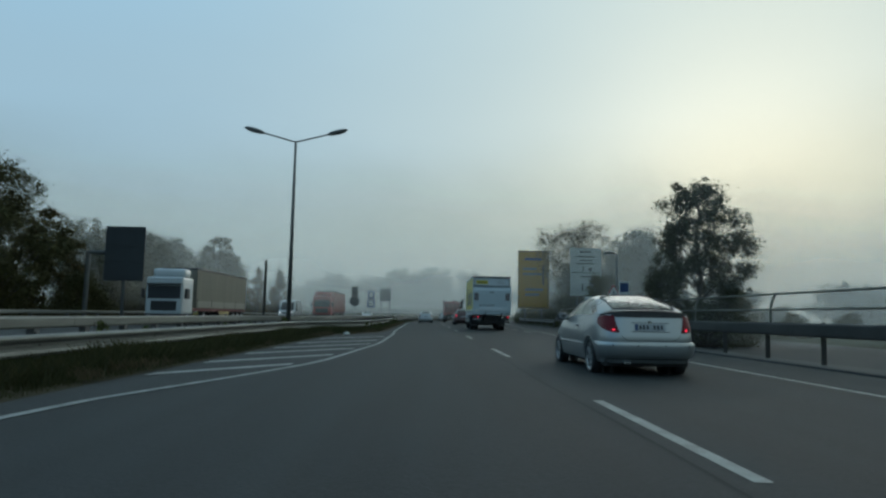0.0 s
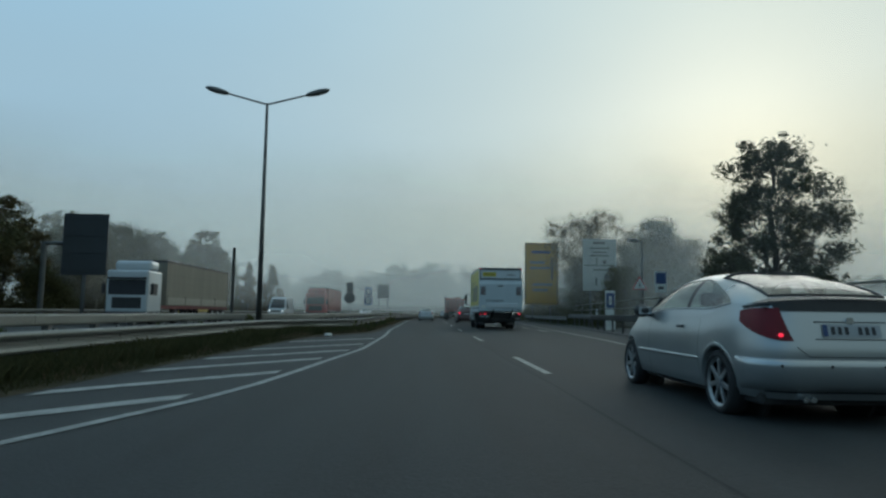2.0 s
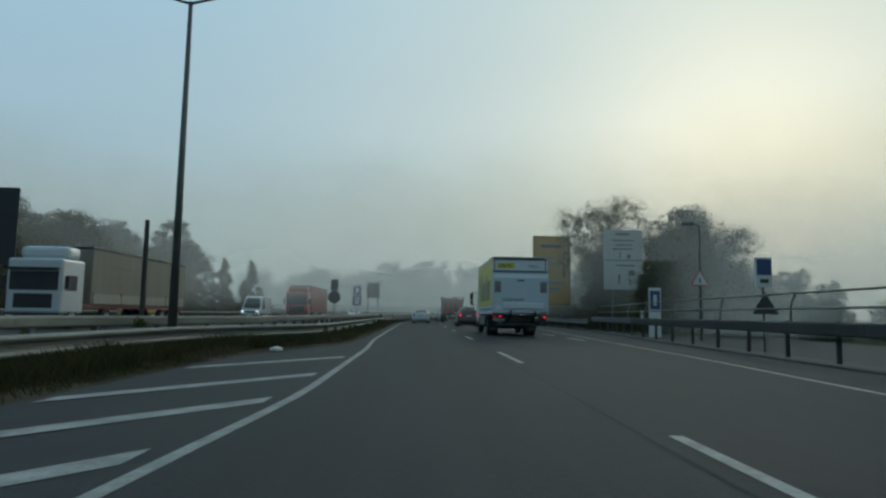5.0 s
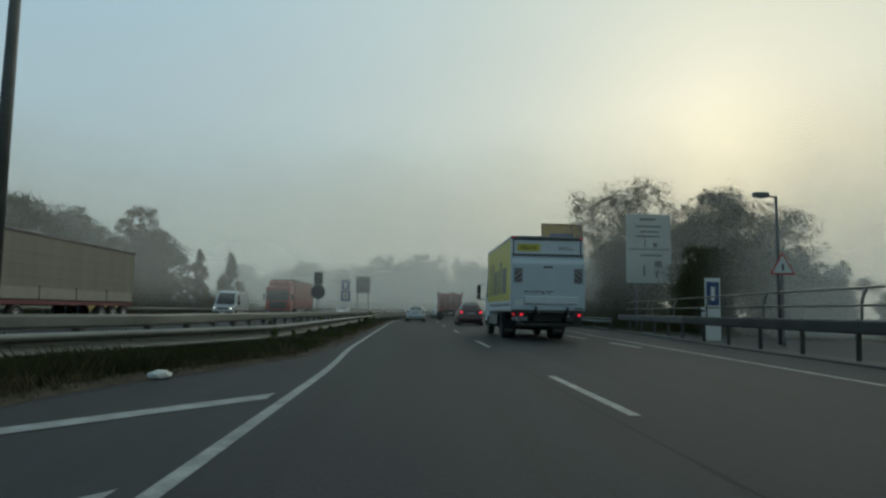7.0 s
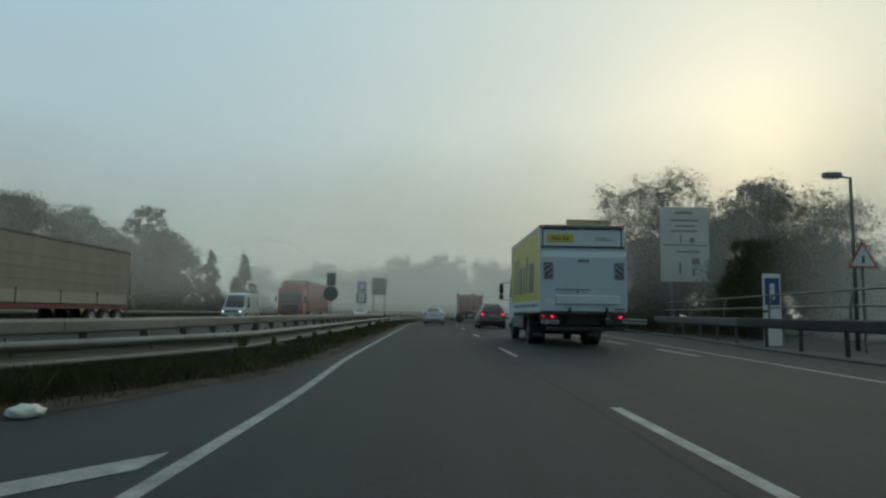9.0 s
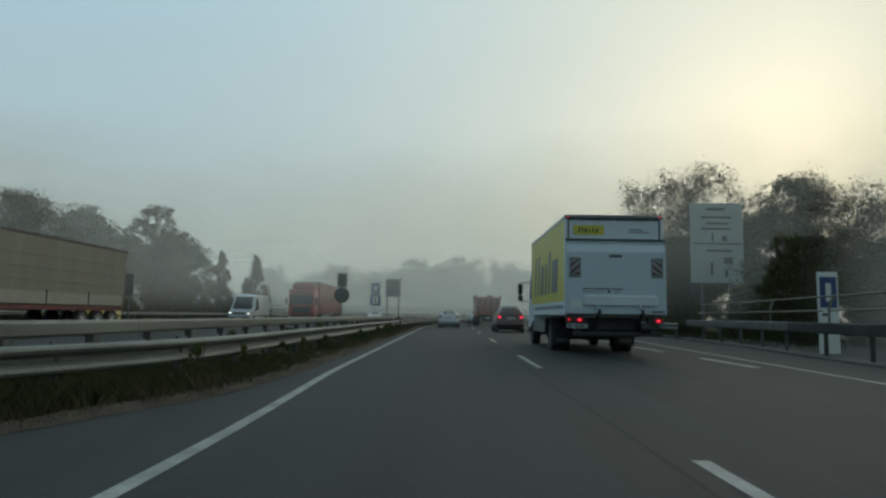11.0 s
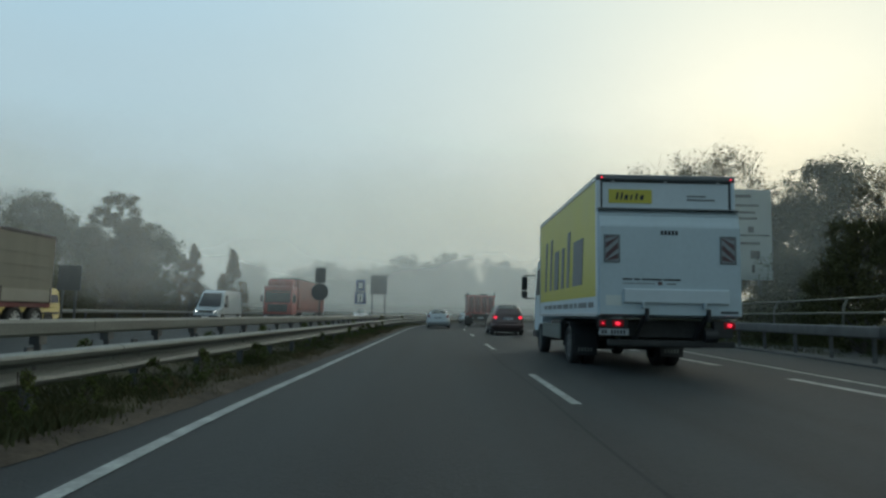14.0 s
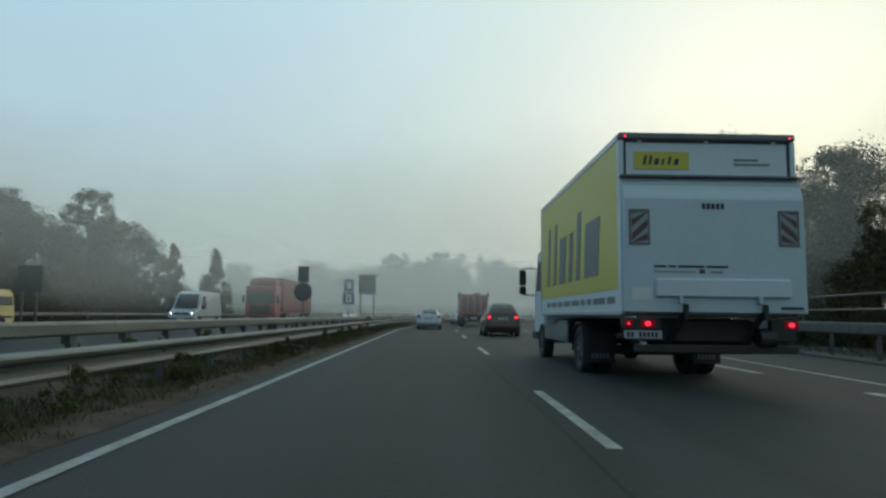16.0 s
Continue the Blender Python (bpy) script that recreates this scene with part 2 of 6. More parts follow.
M = dict(
    asphalt=mat("asphalt", (0.0283, 0.0325, 0.0338), 0.8, vary=0.5, scale=1.3, fine=38, bump=0.6, spec=0.3, stretch=(1, 0.035, 1)),
    shoulder=mat("worn_asphalt", (0.047, 0.05, 0.05), 0.85, vary=0.3, scale=0.8, fine=40, bump=0.6, spec=0.3),
    seam=mat("tar_seam", (0.0272, 0.0318, 0.0335), 0.85, vary=0.3, scale=2, fine=30, spec=0.2),
    paint=mat("road_paint", (0.255, 0.27, 0.262), 0.7, vary=0.55, scale=3.2, fine=30, bump=0.3),
    soil=mat("verge_soil", (0.055, 0.055, 0.035), 0.95, vary=0.5, scale=0.7, fine=14, bump=0.8, tint=(0.085, 0.074, 0.05), spec=0.05),
    grit=mat("verge_grit", (0.07, 0.06, 0.049), 0.95, vary=0.5, scale=2.2, fine=22, bump=0.8, tint=(0.118, 0.098, 0.078), spec=0.05),
    field=mat("damp_meadow", (0.028, 0.036, 0.018), 0.95, vary=0.4, scale=0.15, fine=6, bump=0.6, spec=0.05),
    straw=mat("dry_straw", (0.12, 0.1, 0.062), 0.9, vary=0.4, scale=0.8, fine=6, island=0.5, tint=(0.2, 0.165, 0.1), spec=0.05),
    grass=mat("grass_blades", (0.066, 0.088, 0.036), 0.8, vary=0.4, scale=0.5, fine=5, island=0.5, tint=(0.105, 0.095, 0.048), spec=0.1),
    weed_leaf=leaf_mat("green_weed_leaves", (0.07, 0.11, 0.036), (0.12, 0.14, 0.045), 0.3),
    leaf=mat("dark_leaves", (0.07, 0.085, 0.043), 0.8, vary=0.4, scale=0.5, fine=4, island=0.5, tint=(0.1, 0.09, 0.034), spec=0.1),
    leaf_dry=mat("autumn_leaves", (0.075, 0.06, 0.035), 0.8, vary=0.4, scale=0.5, fine=4, island=0.5, tint=(0.16, 0.10, 0.045), spec=0.2),
    leaf_fade=mat("yellowing_leaves", (0.06, 0.062, 0.028), 0.8, vary=0.4, scale=0.5, fine=4, island=0.5, tint=(0.14, 0.105, 0.042), spec=0.1),
    # lighter, greyer leaf colour that holds the haze before the tree
    leaf_hazed=leaf_mat("haze_paled_leaves", (0.082, 0.096, 0.06), (0.12, 0.118, 0.066)),
    bark=mat("bark", (0.07, 0.06, 0.05), 0.95, vary=0.4, scale=3, fine=25, bump=0.8),
    zinc=mat("weathered_zinc", (0.178, 0.192, 0.182), 0.62, 0.35, vary=0.35, scale=1.2, fine=25, stretch=(1, 0.3, 3)),
    zinc_post=mat("dull_zinc_post", (0.11, 0.115, 0.118), 0.65, 0.4, vary=0.35, scale=3, fine=30),
    rail_dark=mat("dark_steel_rail", (0.044, 0.045, 0.042), 0.7, 0.1, vary=0.4, scale=1.5, fine=20),
    handrail=mat("olive_painted_rail", (0.125, 0.128, 0.1), 0.6, 0.0, vary=0.3, scale=2, fine=25),
    concrete=mat("stained_concrete", (0.06, 0.064, 0.063), 0.9, vary=0.35, scale=0.8, fine=25, bump=0.5),
    pole=mat("lamp_pole_grey", (0.11, 0.12, 0.12), 0.55, 0.4, vary=0.3, scale=2, fine=25),
    lamp_head=mat("lamp_head_grey", (0.16, 0.17, 0.17), 0.5, 0.2, vary=0.2),
    lens=mat("lamp_lens", (0.4, 0.42, 0.42), 0.25, vary=0.1, coat=0.5),
    silver=mat("silver_blue_paint", (0.46, 0.49, 0.5), 0.3, 0.68, vary=0.07, scale=1.5, fine=200, coat=0.5),
    white_car=mat("white_car_paint", (0.48, 0.53, 0.56), 0.3, vary=0.06, scale=1.5, coat=0.6),
    dark_car=mat("grey_red_paint", (0.085, 0.05, 0.052), 0.32, 0.3, vary=0.1, coat=0.7),
    red_truck=mat("faded_red_paint", (0.30, 0.045, 0.04), 0.55, vary=0.3, scale=1.2, fine=18),
    red_box=mat("rusty_red_steel", (0.22, 0.06, 0.045), 0.7, vary=0.4, scale=1.0, fine=12),
    yellow_van=mat("yellow_van_paint", (0.5, 0.4, 0.1), 0.4, vary=0.08, coat=0.5),
    tarp=mat("beige_tarpaulin", (0.2, 0.195, 0.165), 0.7, vary=0.18, scale=0.7, fine=20, stretch=(1, 2, 0.3)),
    black=mat("black_plastic", (0.026, 0.027, 0.029), 0.5, vary=0.3, scale=4, fine=40),
    rubber=mat("tyre_rubber", (0.033, 0.033, 0.034), 0.85, vary=0.3, scale=6, fine=60),
    under=mat("dirty_underbody", (0.045, 0.045, 0.044), 0.9, vary=0.4, scale=2, fine=20),
    alloy=mat("alloy_rim", (0.33, 0.35, 0.36), 0.35, 0.7, vary=0.12, scale=6),
    chrome=mat("chrome", (0.6, 0.62, 0.63), 0.18, 0.95, vary=0.1),
    seat=mat("dark_upholstery", (0.03, 0.032, 0.034), 0.8, vary=0.2),
    plate=mat("number_plate_white", (0.62, 0.66, 0.68), 0.4, vary=0.08),
    # darker copy of the plate white, with the recess shade in its colour
    shaded_plate=mat("shaded_number_plate", (0.36, 0.39, 0.41), 0.5, vary=0.12),
    tipper_red=mat("dark_red_tipper_paint", (0.14, 0.028, 0.032), 0.55, vary=0.35, scale=1.2, fine=14),
    side_board=mat("grey_side_board", (0.27, 0.265, 0.23), 0.6, vary=0.15, scale=1.5, fine=16),
    sign_red=mat("sign_red", (0.4, 0.03, 0.035), 0.5, vary=0.12),
    ink=mat("dark_print", (0.03, 0.033, 0.04), 0.6, vary=0.2),
    grey_ink=mat("grey_print", (0.19, 0.2, 0.205), 0.55, vary=0.15, scale=2),
    blue=mat("sign_blue", (0.025, 0.06, 0.17), 0.45, vary=0.12),
    lid_white=mat("white_truck_panel", (0.58, 0.65, 0.69), 0.45, vary=0.08, scale=1.2, fine=14, stretch=(1, 1, 0.4)),
    lift=mat("pale_grey_lift_platform", (0.49, 0.58, 0.63), 0.42, 0.1, vary=0.09, scale=0.9, fine=12, stretch=(1, 1, 0.4)),
    alu=mat("aluminium_profile", (0.45, 0.48, 0.50), 0.4, 0.6, vary=0.15, scale=2, fine=30),
    dark_alu=mat("dark_roof_profile", (0.14, 0.155, 0.165), 0.45, 0.3, vary=0.2, scale=2),
    yellow=mat("yellow_livery", (0.55, 0.49, 0.07), 0.42, vary=0.07, scale=1.0, fine=12),
    sign_yellow=mat("sign_yellow", (0.46, 0.245, 0.006), 0.5, vary=0.1, scale=1.0),
    sign_white=mat("sign_white", (0.62, 0.66, 0.64), 0.5, vary=0.1, scale=1.0),
    sign_pale=mat("dull_sign_white", (0.36, 0.4, 0.385), 0.55, vary=0.12, scale=1.0),
    hazard_white=mat("grey_hazard_white", (0.29, 0.32, 0.34), 0.55, vary=0.25, scale=4),
    sign_back=mat("sign_back_dark", (0.045, 0.052, 0.058), 0.6, 0.2, vary=0.2, scale=1.0),
    hazard_red=mat("hazard_red", (0.115, 0.065, 0.07), 0.5, vary=0.2),
    lens_red=mat("red_lens", (0.15, 0.006, 0.013), 0.42, vary=0.25, scale=9, spec=0.35),
    lit_lens=lamp_mat("lit_red_lens", (0.3, 0.006, 0.014), 0.1),
    glow_red=lamp_mat("lit_red_lamp", (1.0, 0.025, 0.06), 1.25),
    glow_white=lamp_mat("lit_headlamp", (1.0, 0.97, 0.9), 4.0),
    # lorry mirrors: a dark reflection painted as base colour
    dark_reflection=mat("mirror_dark_reflection", (0.03, 0.033, 0.036), 0.15, vary=0.1),
    glass=glass_mat("car_glass", (0.55, 0.64, 0.6), 0.06),
    glass_rear=glass_mat("tinted_rear_glass", (0.62, 0.69, 0.66), 0.1),
)
# darker specular tint, lowers grazing reflections on the silver paint
M["silver"].node_tree.nodes["Principled BSDF"].inputs["Specular Tint"].default_value = (0.4, 0.42, 0.43, 1)


# ---- building helpers ----
def mesh_ob(name, bm, material, parent=None, label="", smooth=False):
    me = bpy.data.meshes.new(name)
    bm.to_mesh(me)
    bm.free()
    for mm in material if isinstance(material, (list, tuple)) else [material]:
        me.materials.append(mm)
    if smooth:
        for p in me.polygons:
            p.use_smooth = True
    ob = new(name, me)
    if parent:
        ob.parent = parent
    if label:
        ob["label"] = label
    return ob


def part(name, bm, material, parent, label="", smooth=False):
    return mesh_ob(name, bm, material, parent, label, smooth)


def thing(name, label, category, x=0, y=0, z=0, rz=0, group="", kind=""):
    ob = new(name)
    ob.empty_display_size = 0.2
    ob.matrix_basis = pose(x, y, z, 0, 0, rz)
    return tagged(ob, label, category, group, kind)


def add_box(bm, x0, x1, y0, y1, z0, z1, bevel=0.0, m=None):
    r = bmesh.ops.create_cube(bm, size=1.0)
    for v in r["verts"]:
        v.co = Vector(((x0 + x1) / 2 + v.co.x * (x1 - x0), (y0 + y1) / 2 + v.co.y * (y1 - y0), (z0 + z1) / 2 + v.co.z * (z1 - z0)))
    if bevel:
        es = list({e for v in r["verts"] for e in v.link_edges})
        out = bmesh.ops.bevel(bm, geom=es, offset=bevel, segments=2, affect="EDGES", profile=0.5)
        vs = list({v for f in out["faces"] for v in f.verts} | {v for v in r["verts"] if v.is_valid})
    else:
        vs = r["verts"]
    if m is not None:
        for v in vs:
            v.co = m @ v.co
    return vs


def boxed(x0, x1, y0, y1, z0, z1, bevel=0.0, m=None):
    bm = bmesh.new()
    add_box(bm, x0, x1, y0, y1, z0, z1, bevel, m)
    return bm


def add_tube(bm, a, b, r0, r1=None, n=8, caps=True):
    a, b = Vector(a), Vector(b)
    r1 = r0 if r1 is None else r1
    q = (b - a).to_track_quat("Z", "Y").to_matrix()
    rings = []
    for p, r in ((a, r0), (b, r1)):
        rings.append([bm.verts.new(p + q @ Vector((r * math.cos(2 * math.pi * i / n), r * math.sin(2 * math.pi * i / n), 0))) for i in range(n)])
    for i in range(n):
        bm.faces.new((rings[0][i], rings[0][(i + 1) % n], rings[1][(i + 1) % n], rings[1][i]))
    if caps:
        bm.faces.new(rings[0][::-1])
        bm.faces.new(rings[1])


def tube(a, b, r0, r1=None, n=8):
    bm = bmesh.new()
    add_tube(bm, a, b, r0, r1, n)
    return bm


def cord(points, r, n=5, closed=True):
    """One unbroken round strip along the points."""
    pts = [p for i, p in enumerate(points) if i == 0 or (p - points[i - 1]).length > 1e-4]
    if closed and (pts[0] - pts[-1]).length < 1e-4:
        pts.pop()
    bm, rings, m = bmesh.new(), [], len(pts)
    for i, p in enumerate(pts):
        a, b = (pts[i - 1], pts[(i + 1) % m]) if closed else (pts[max(i - 1, 0)], pts[min(i + 1, m - 1)])
        d = (b - a).normalized()
        side = d.cross(Vector((0.31, 0.17, 0.93))).normalized()
        up = side.cross(d)
        rings.append([bm.verts.new(p + r * (math.cos(2 * math.pi * k / n) * side + math.sin(2 * math.pi * k / n) * up)) for k in range(n)])
    for i in range(m if closed else m - 1):
        u, v = rings[i], rings[(i + 1) % m]
        for k in range(n):
            bm.faces.new((u[k], u[(k + 1) % n], v[(k + 1) % n], v[k]))
    bmesh.ops.recalc_face_normals(bm, faces=bm.faces)
    return bm


def lerp(table, y):
    for (a, va), (b, vb) in zip(table, table[1:]):
        if y <= b:
            k = min(max((y - a) / (b - a), 0), 1)
            k = k * k * (3 - 2 * k)
            return va + (vb - va) * k
    return table[-1][1]


def curve(table, y):
    """A smooth line through the table's points, with no flat spots at them."""
    xs, vs = [p[0] for p in table], [p[1] for p in table]
    n = len(xs)
    if y <= xs[0]:
        return vs[0]
    if y >= xs[-1]:
        return vs[-1]
    k = max(i for i in range(n - 1) if xs[i] <= y)
    d = [(vs[i + 1] - vs[i]) / (xs[i + 1] - xs[i]) for i in range(n - 1)]

    def slope(i):
        if i == 0 or i == n - 1:
            return d[min(i, n - 2)]
        a, b = d[i - 1], d[i]
        return 0.0 if a * b <= 0 else 2 * a * b / (a + b)

    h = xs[k + 1] - xs[k]
    t = (y - xs[k]) / h
    return ((2 * t ** 3 - 3 * t ** 2 + 1) * vs[k] + (t ** 3 - 2 * t ** 2 + t) * h * slope(k)
            + (3 * t ** 2 - 2 * t ** 3) * vs[k + 1] + (t ** 3 - t ** 2) * h * slope(k + 1))


def sheet(rows):
    """A surface through rows of points."""
    bm = bmesh.new()
    vs = [[bm.verts.new(p) for p in row] for row in rows]
    for r0, r1 in zip(vs, vs[1:]):
        for i in range(len(r0) - 1):
            bm.faces.new((r0[i], r0[i + 1], r1[i + 1], r1[i]))
    bmesh.ops.recalc_face_normals(bm, faces=bm.faces)
    return bm


def solid(bm, thickness):
    """Give the faces of a flat or curved sheet a thickness."""
    bm.normal_update()
    bmesh.ops.solidify(bm, geom=bm.faces[:], thickness=thickness)
    bmesh.ops.recalc_face_normals(bm, faces=bm.faces)


def steps(a, b, n):
    return [a + (b - a) * i / n for i in range(n + 1)]


def extrude_line(profile, ys, xf, zf=lambda y: 0.0):
    """A closed profile (x, z) swept along the road at xf(y)."""
    bm = bmesh.new()
    rings = [[bm.verts.new((xf(y) + px, y, zf(y) + pz)) for px, pz in profile] for y in ys]
    n = len(profile)
    for r0, r1 in zip(rings, rings[1:]):
        for i in range(n):
            bm.faces.new((r0[i], r0[(i + 1) % n], r1[(i + 1) % n], r1[i]))
    bm.faces.new(rings[0])
    bm.faces.new(rings[-1][::-1])
    bmesh.ops.recalc_face_normals(bm, faces=bm.faces)
    return bm


# ---- plan of the road: distances across, along the way ----
LANE_X = 1.18
bend = lambda y: 0.0025 * max(0.0, y - 70) ** 2
left_line = lambda y: bend(y) + curve([(-60, -4.8), (3, -4.65), (7, -3.75), (10.5, -2.98), (15, -2.65), (20, -2.35), (28, -2.35), (36, -2.55), (70, -2.6), (200, -2.6)], y)
verge_edge = lambda y: bend(y) + curve([(-60, -5.5), (4, -5.3), (25, -5.0), (29, -4.1), (32, -3.3), (37, -3.08), (70, -3.0), (200, -3.0)], y)
right_line = lambda y: bend(y) + curve([(-60, 5.3), (17, 5.3), (27, 6.0), (36, 6.5), (46, 7.1), (60, 8.1), (90, 9.6), (200, 9.8)], y)
exit_edge = lambda y: bend(y) + curve([(-60, 6.2), (17, 6.2), (36, 8.0), (50, 9.9), (90, 10.8), (200, 11.1)], y)
parapet_x = lambda y: bend(y) + curve([(-60, 7.8), (17, 7.8), (31, 8.7), (40, 9.4), (50, 10.7), (60, 11.3), (90, 11.8), (200, 12.0)], y)
barrier_x = lambda y: bend(y) + curve([(-60, -6.5), (24, -6.3), (34, -4.0), (70, -3.8), (200, -3.8)], y)
ROAD_END = 150

# ---- ground and road ----
bm = bmesh.new()
r = [bm.verts.new(p) for p in ((-1500, -300, -0.06), (1500, -300, -0.06), (1500, 2500, -0.06), (-1500, 2500, -0.06))]
bm.faces.new(r)
tagged(mesh_ob("ground", bm, M["field"]), "damp dark green meadow ground under morning fog", "ground", kind="structure")

ys = steps(-60, ROAD_END, 125)
road = mesh_ob("road", sheet([[(verge_edge(y), y, 0), (bend(y) - 1.0, y, 0.012), (bend(y) + LANE_X, y, 0.016), (bend(y) + 4.0, y, 0.012), (right_line(y) + 0.35, y, 0)] for y in ys]), M["asphalt"])
tagged(road, "dark grey worn asphalt carriageway with painted lanes", "road", kind="structure")
# runs on past the railing so the ground there looks grey from the camera
bm = sheet([[(right_line(y) + 0.35, y, -0.002), (parapet_x(y) + (9 if y < 57 else 1.6), y, -0.02)] for y in ys])
tagged(mesh_ob("pavement", bm, M["shoulder"]), "lighter worn hard shoulder strip, widened past the railing to fit the camera's view", "pavement", kind="structure")
bm = sheet([[(bend(y) - 23.6, y, -0.01), (bend(y) - 16, y, 0.02), (barrier_x(y) - 4.2, y, -0.01)] for y in ys])
tagged(mesh_ob("road_oncoming", bm, M["asphalt"]), "dark asphalt carriageway of the oncoming traffic", "road", kind="structure")
rng = random.Random(4)
rows = []
for y in steps(-60, ROAD_END, 320):
    e, b = verge_edge(y), barrier_x(y)
    xs = [e + 0.02] + [e + (b - 4.3 - e) * k for k in (0.05, 0.12, 0.25, 0.4, 0.6, 0.8)] + [b - 4.3]
    zs = [0.0, 0.03, 0.06, 0.08, 0.1, 0.09, 0.06, -0.012]
    rows.append([(x + (0.04 if 0 < i < 7 else 0) * rng.uniform(-1, 1), y, z + 0.035 * rng.uniform(-1, 1) * (0 < i < 7)) for i, (x, z) in enumerate(zip(xs, zs))])
tagged(mesh_ob("median_verge", sheet(rows), M["soil"], smooth=True), "unmown earth and grass strip under the crash barriers", "verge", kind="structure")

rows = []
for y in steps(24, ROAD_END, 300):
    e = verge_edge(y)
    w = 0.24 + 0.2 * noise.noise(Vector((0, y * 0.9, 3))) + 0.12 * noise.noise(Vector((5, y * 3.1, 0)))
    rows.append([(e + 0.1 + 0.05 * noise.noise(Vector((9, y * 2.3, 0))), y, 0.006), (e - w * 0.4, y, 0.05), (e - w, y, 0.055)])
tagged(mesh_ob("verge_grit", sheet(rows), M["grit"], smooth=True), "pale strip of grit and dirt along the asphalt edge", "verge", kind="structure")


def stripe(name, xf, y0, y1, width, z=0.022, n=40):
    return sheet([[(xf(y) - width / 2, y, z), (xf(y) + width / 2, y, z)] for y in steps(y0, y1, n)])


marks = thing("road_marking", "worn white painted lane lines and hatching on asphalt", "road marking", kind="structure")
part("edge_line_left", stripe("l", left_line, -60, ROAD_END, 0.125, 0.0135, n=160), M["paint"], marks)
part("edge_line_right", stripe("r", right_line, -60, ROAD_END, 0.13, 0.008, n=160), M["paint"], marks)
for k in range(-5, 14):
    y0 = 0.95 + 11.8 * k
    part("lane_dash", stripe("d", lambda y: bend(y) + LANE_X, y0, y0 + 3.8, 0.125, 0.0205, 4), M["paint"], marks)
for k in range(0, 12):
    y0 = 37.4 + 6.0 * k
    part("exit_dash", stripe("e", lambda y: bend(y) + 5.8, y0, y0 + 3.0, 0.2, 0.0135, 2), M["paint"], marks)
for y in (9.4, 12.4, 15.4, 18.3, 21.4, 25.5):
    xa, xb = left_line(y) - 0.22, verge_edge(y - 3) + 0.2
    bm = sheet([[(xa + (xb - xa) * k, y - 1.4 * (xa - xb) * k + d, 0.0125) for k in steps(0, 1, 6)] for d in (0, 0.5)])
    part("hatch_bar", bm, M["paint"], marks)
seam = mesh_ob("road_seam", stripe("s", lambda y: bend(y) + 0.92 + 0.02 * math.sin(y * 0.7), -60, ROAD_END, 0.035, 0.019, 200), M["seam"])
tagged(seam, "dark tar joint running along the asphalt", "road seam", kind="structure")

# ---- crash barriers ----
W_BEAM = [(0.0, 0.0), (0.06, 0.02), (0.075, 0.05), (0.06, 0.085), (-0.045, 0.135), (-0.045, 0.175), (0.06, 0.225), (0.075, 0.26), (0.06, 0.29), (0.0, 0.31), (-0.012, 0.3), (0.045, 0.275), (0.045, 0.235), (-0.06, 0.18), (-0.06, 0.13), (0.045, 0.075), (0.045, 0.035), (-0.012, 0.01)]


def barrier(xf, top, y0, y1, pitch, facing, label, post_mat, beam_mat, kind_beam="w", deep=0.34):
    b = thing("crash_barrier", label, "crash barrier", xf(y0), y0)
    inv = b.matrix_basis.inverted()
    prof = [(px * facing, pz + top - 0.31) for px, pz in W_BEAM] if kind_beam == "w" else [(0.06, top - deep), (0.09, top - deep + 0.04), (0.09, top - 0.05), (0.06, top), (-0.06, top), (-0.09, top - 0.04), (-0.09, top - deep + 0.04), (-0.06, top - deep)]
    y = y0
    while y < y1 - 0.01:
        bm = extrude_line(prof, steps(y, y + 4 - 0.012, 4), xf)
        bmesh.ops.transform(bm, matrix=inv, verts=bm.verts)
        part("beam", bm, beam_mat, b)
        y += 4
    under = deep < 0.3
    bm = boxed(-0.05, 0.05, -0.03, 0.03, -0.1, top - (deep if under else 0.02), 0.008)
    if under:
        add_box(bm, -0.075, 0.075, -0.1, 0.1, top - deep - 0.13, top - deep)
    else:
        add_box(bm, -0.03 if facing > 0 else 0.0, 0.0 if facing > 0 else 0.03, -0.05, 0.05, top - 0.25, top + 0.03)
    first = part("post", bm, post_mat, b)
    y, k = y0 + 0.6, 0
    while y < y1:
        ob = first if k == 0 else new("post", first.data)
        ob.parent = b
        ob.matrix_basis = pose(xf(y) - (0 if under else facing * 0.09) - xf(y0), y - y0, 0, rng.uniform(-1, 1), rng.uniform(-1, 1), 0)
        y, k = y + pitch, k + 1
    return b


barrier(barrier_x, 0.62, -16, 128, 2.0, 1, "weathered galvanised steel crash barrier beside the inner lane", M["zinc_post"], M["zinc"])
barrier(lambda y: barrier_x(y) - 2.5, 0.82, -8, 128, 2.0, -1, "galvanised crash barrier along the oncoming carriageway", M["zinc_post"], M["zinc"], "box", 0.25)
barrier(lambda y: bend(y) - 24.2, 0.86, 0, 140, 4.0, 1, "far grey steel crash barrier before the trees", M["zinc_post"], M["zinc"], "box", 0.22)
barrier(parapet_x, 0.95, -20, 44, 2.35, -1, "dark steel bridge barrier on posts beside the hard shoulder", M["rail_dark"], M["rail_dark"], "box", 0.301)
barrier(parapet_x, 0.95, 44, 56, 2.35, -1, "grey steel barrier on posts where the bridge ends", M["zinc_post"], M["zinc_post"], "box", 0.301)
barrier(lambda y: parapet_x(y) + 0.1, 0.75, 58, 98, 4.0, -1, "low galvanised guard rail along the exit lane", M["zinc_post"], M["zinc"])

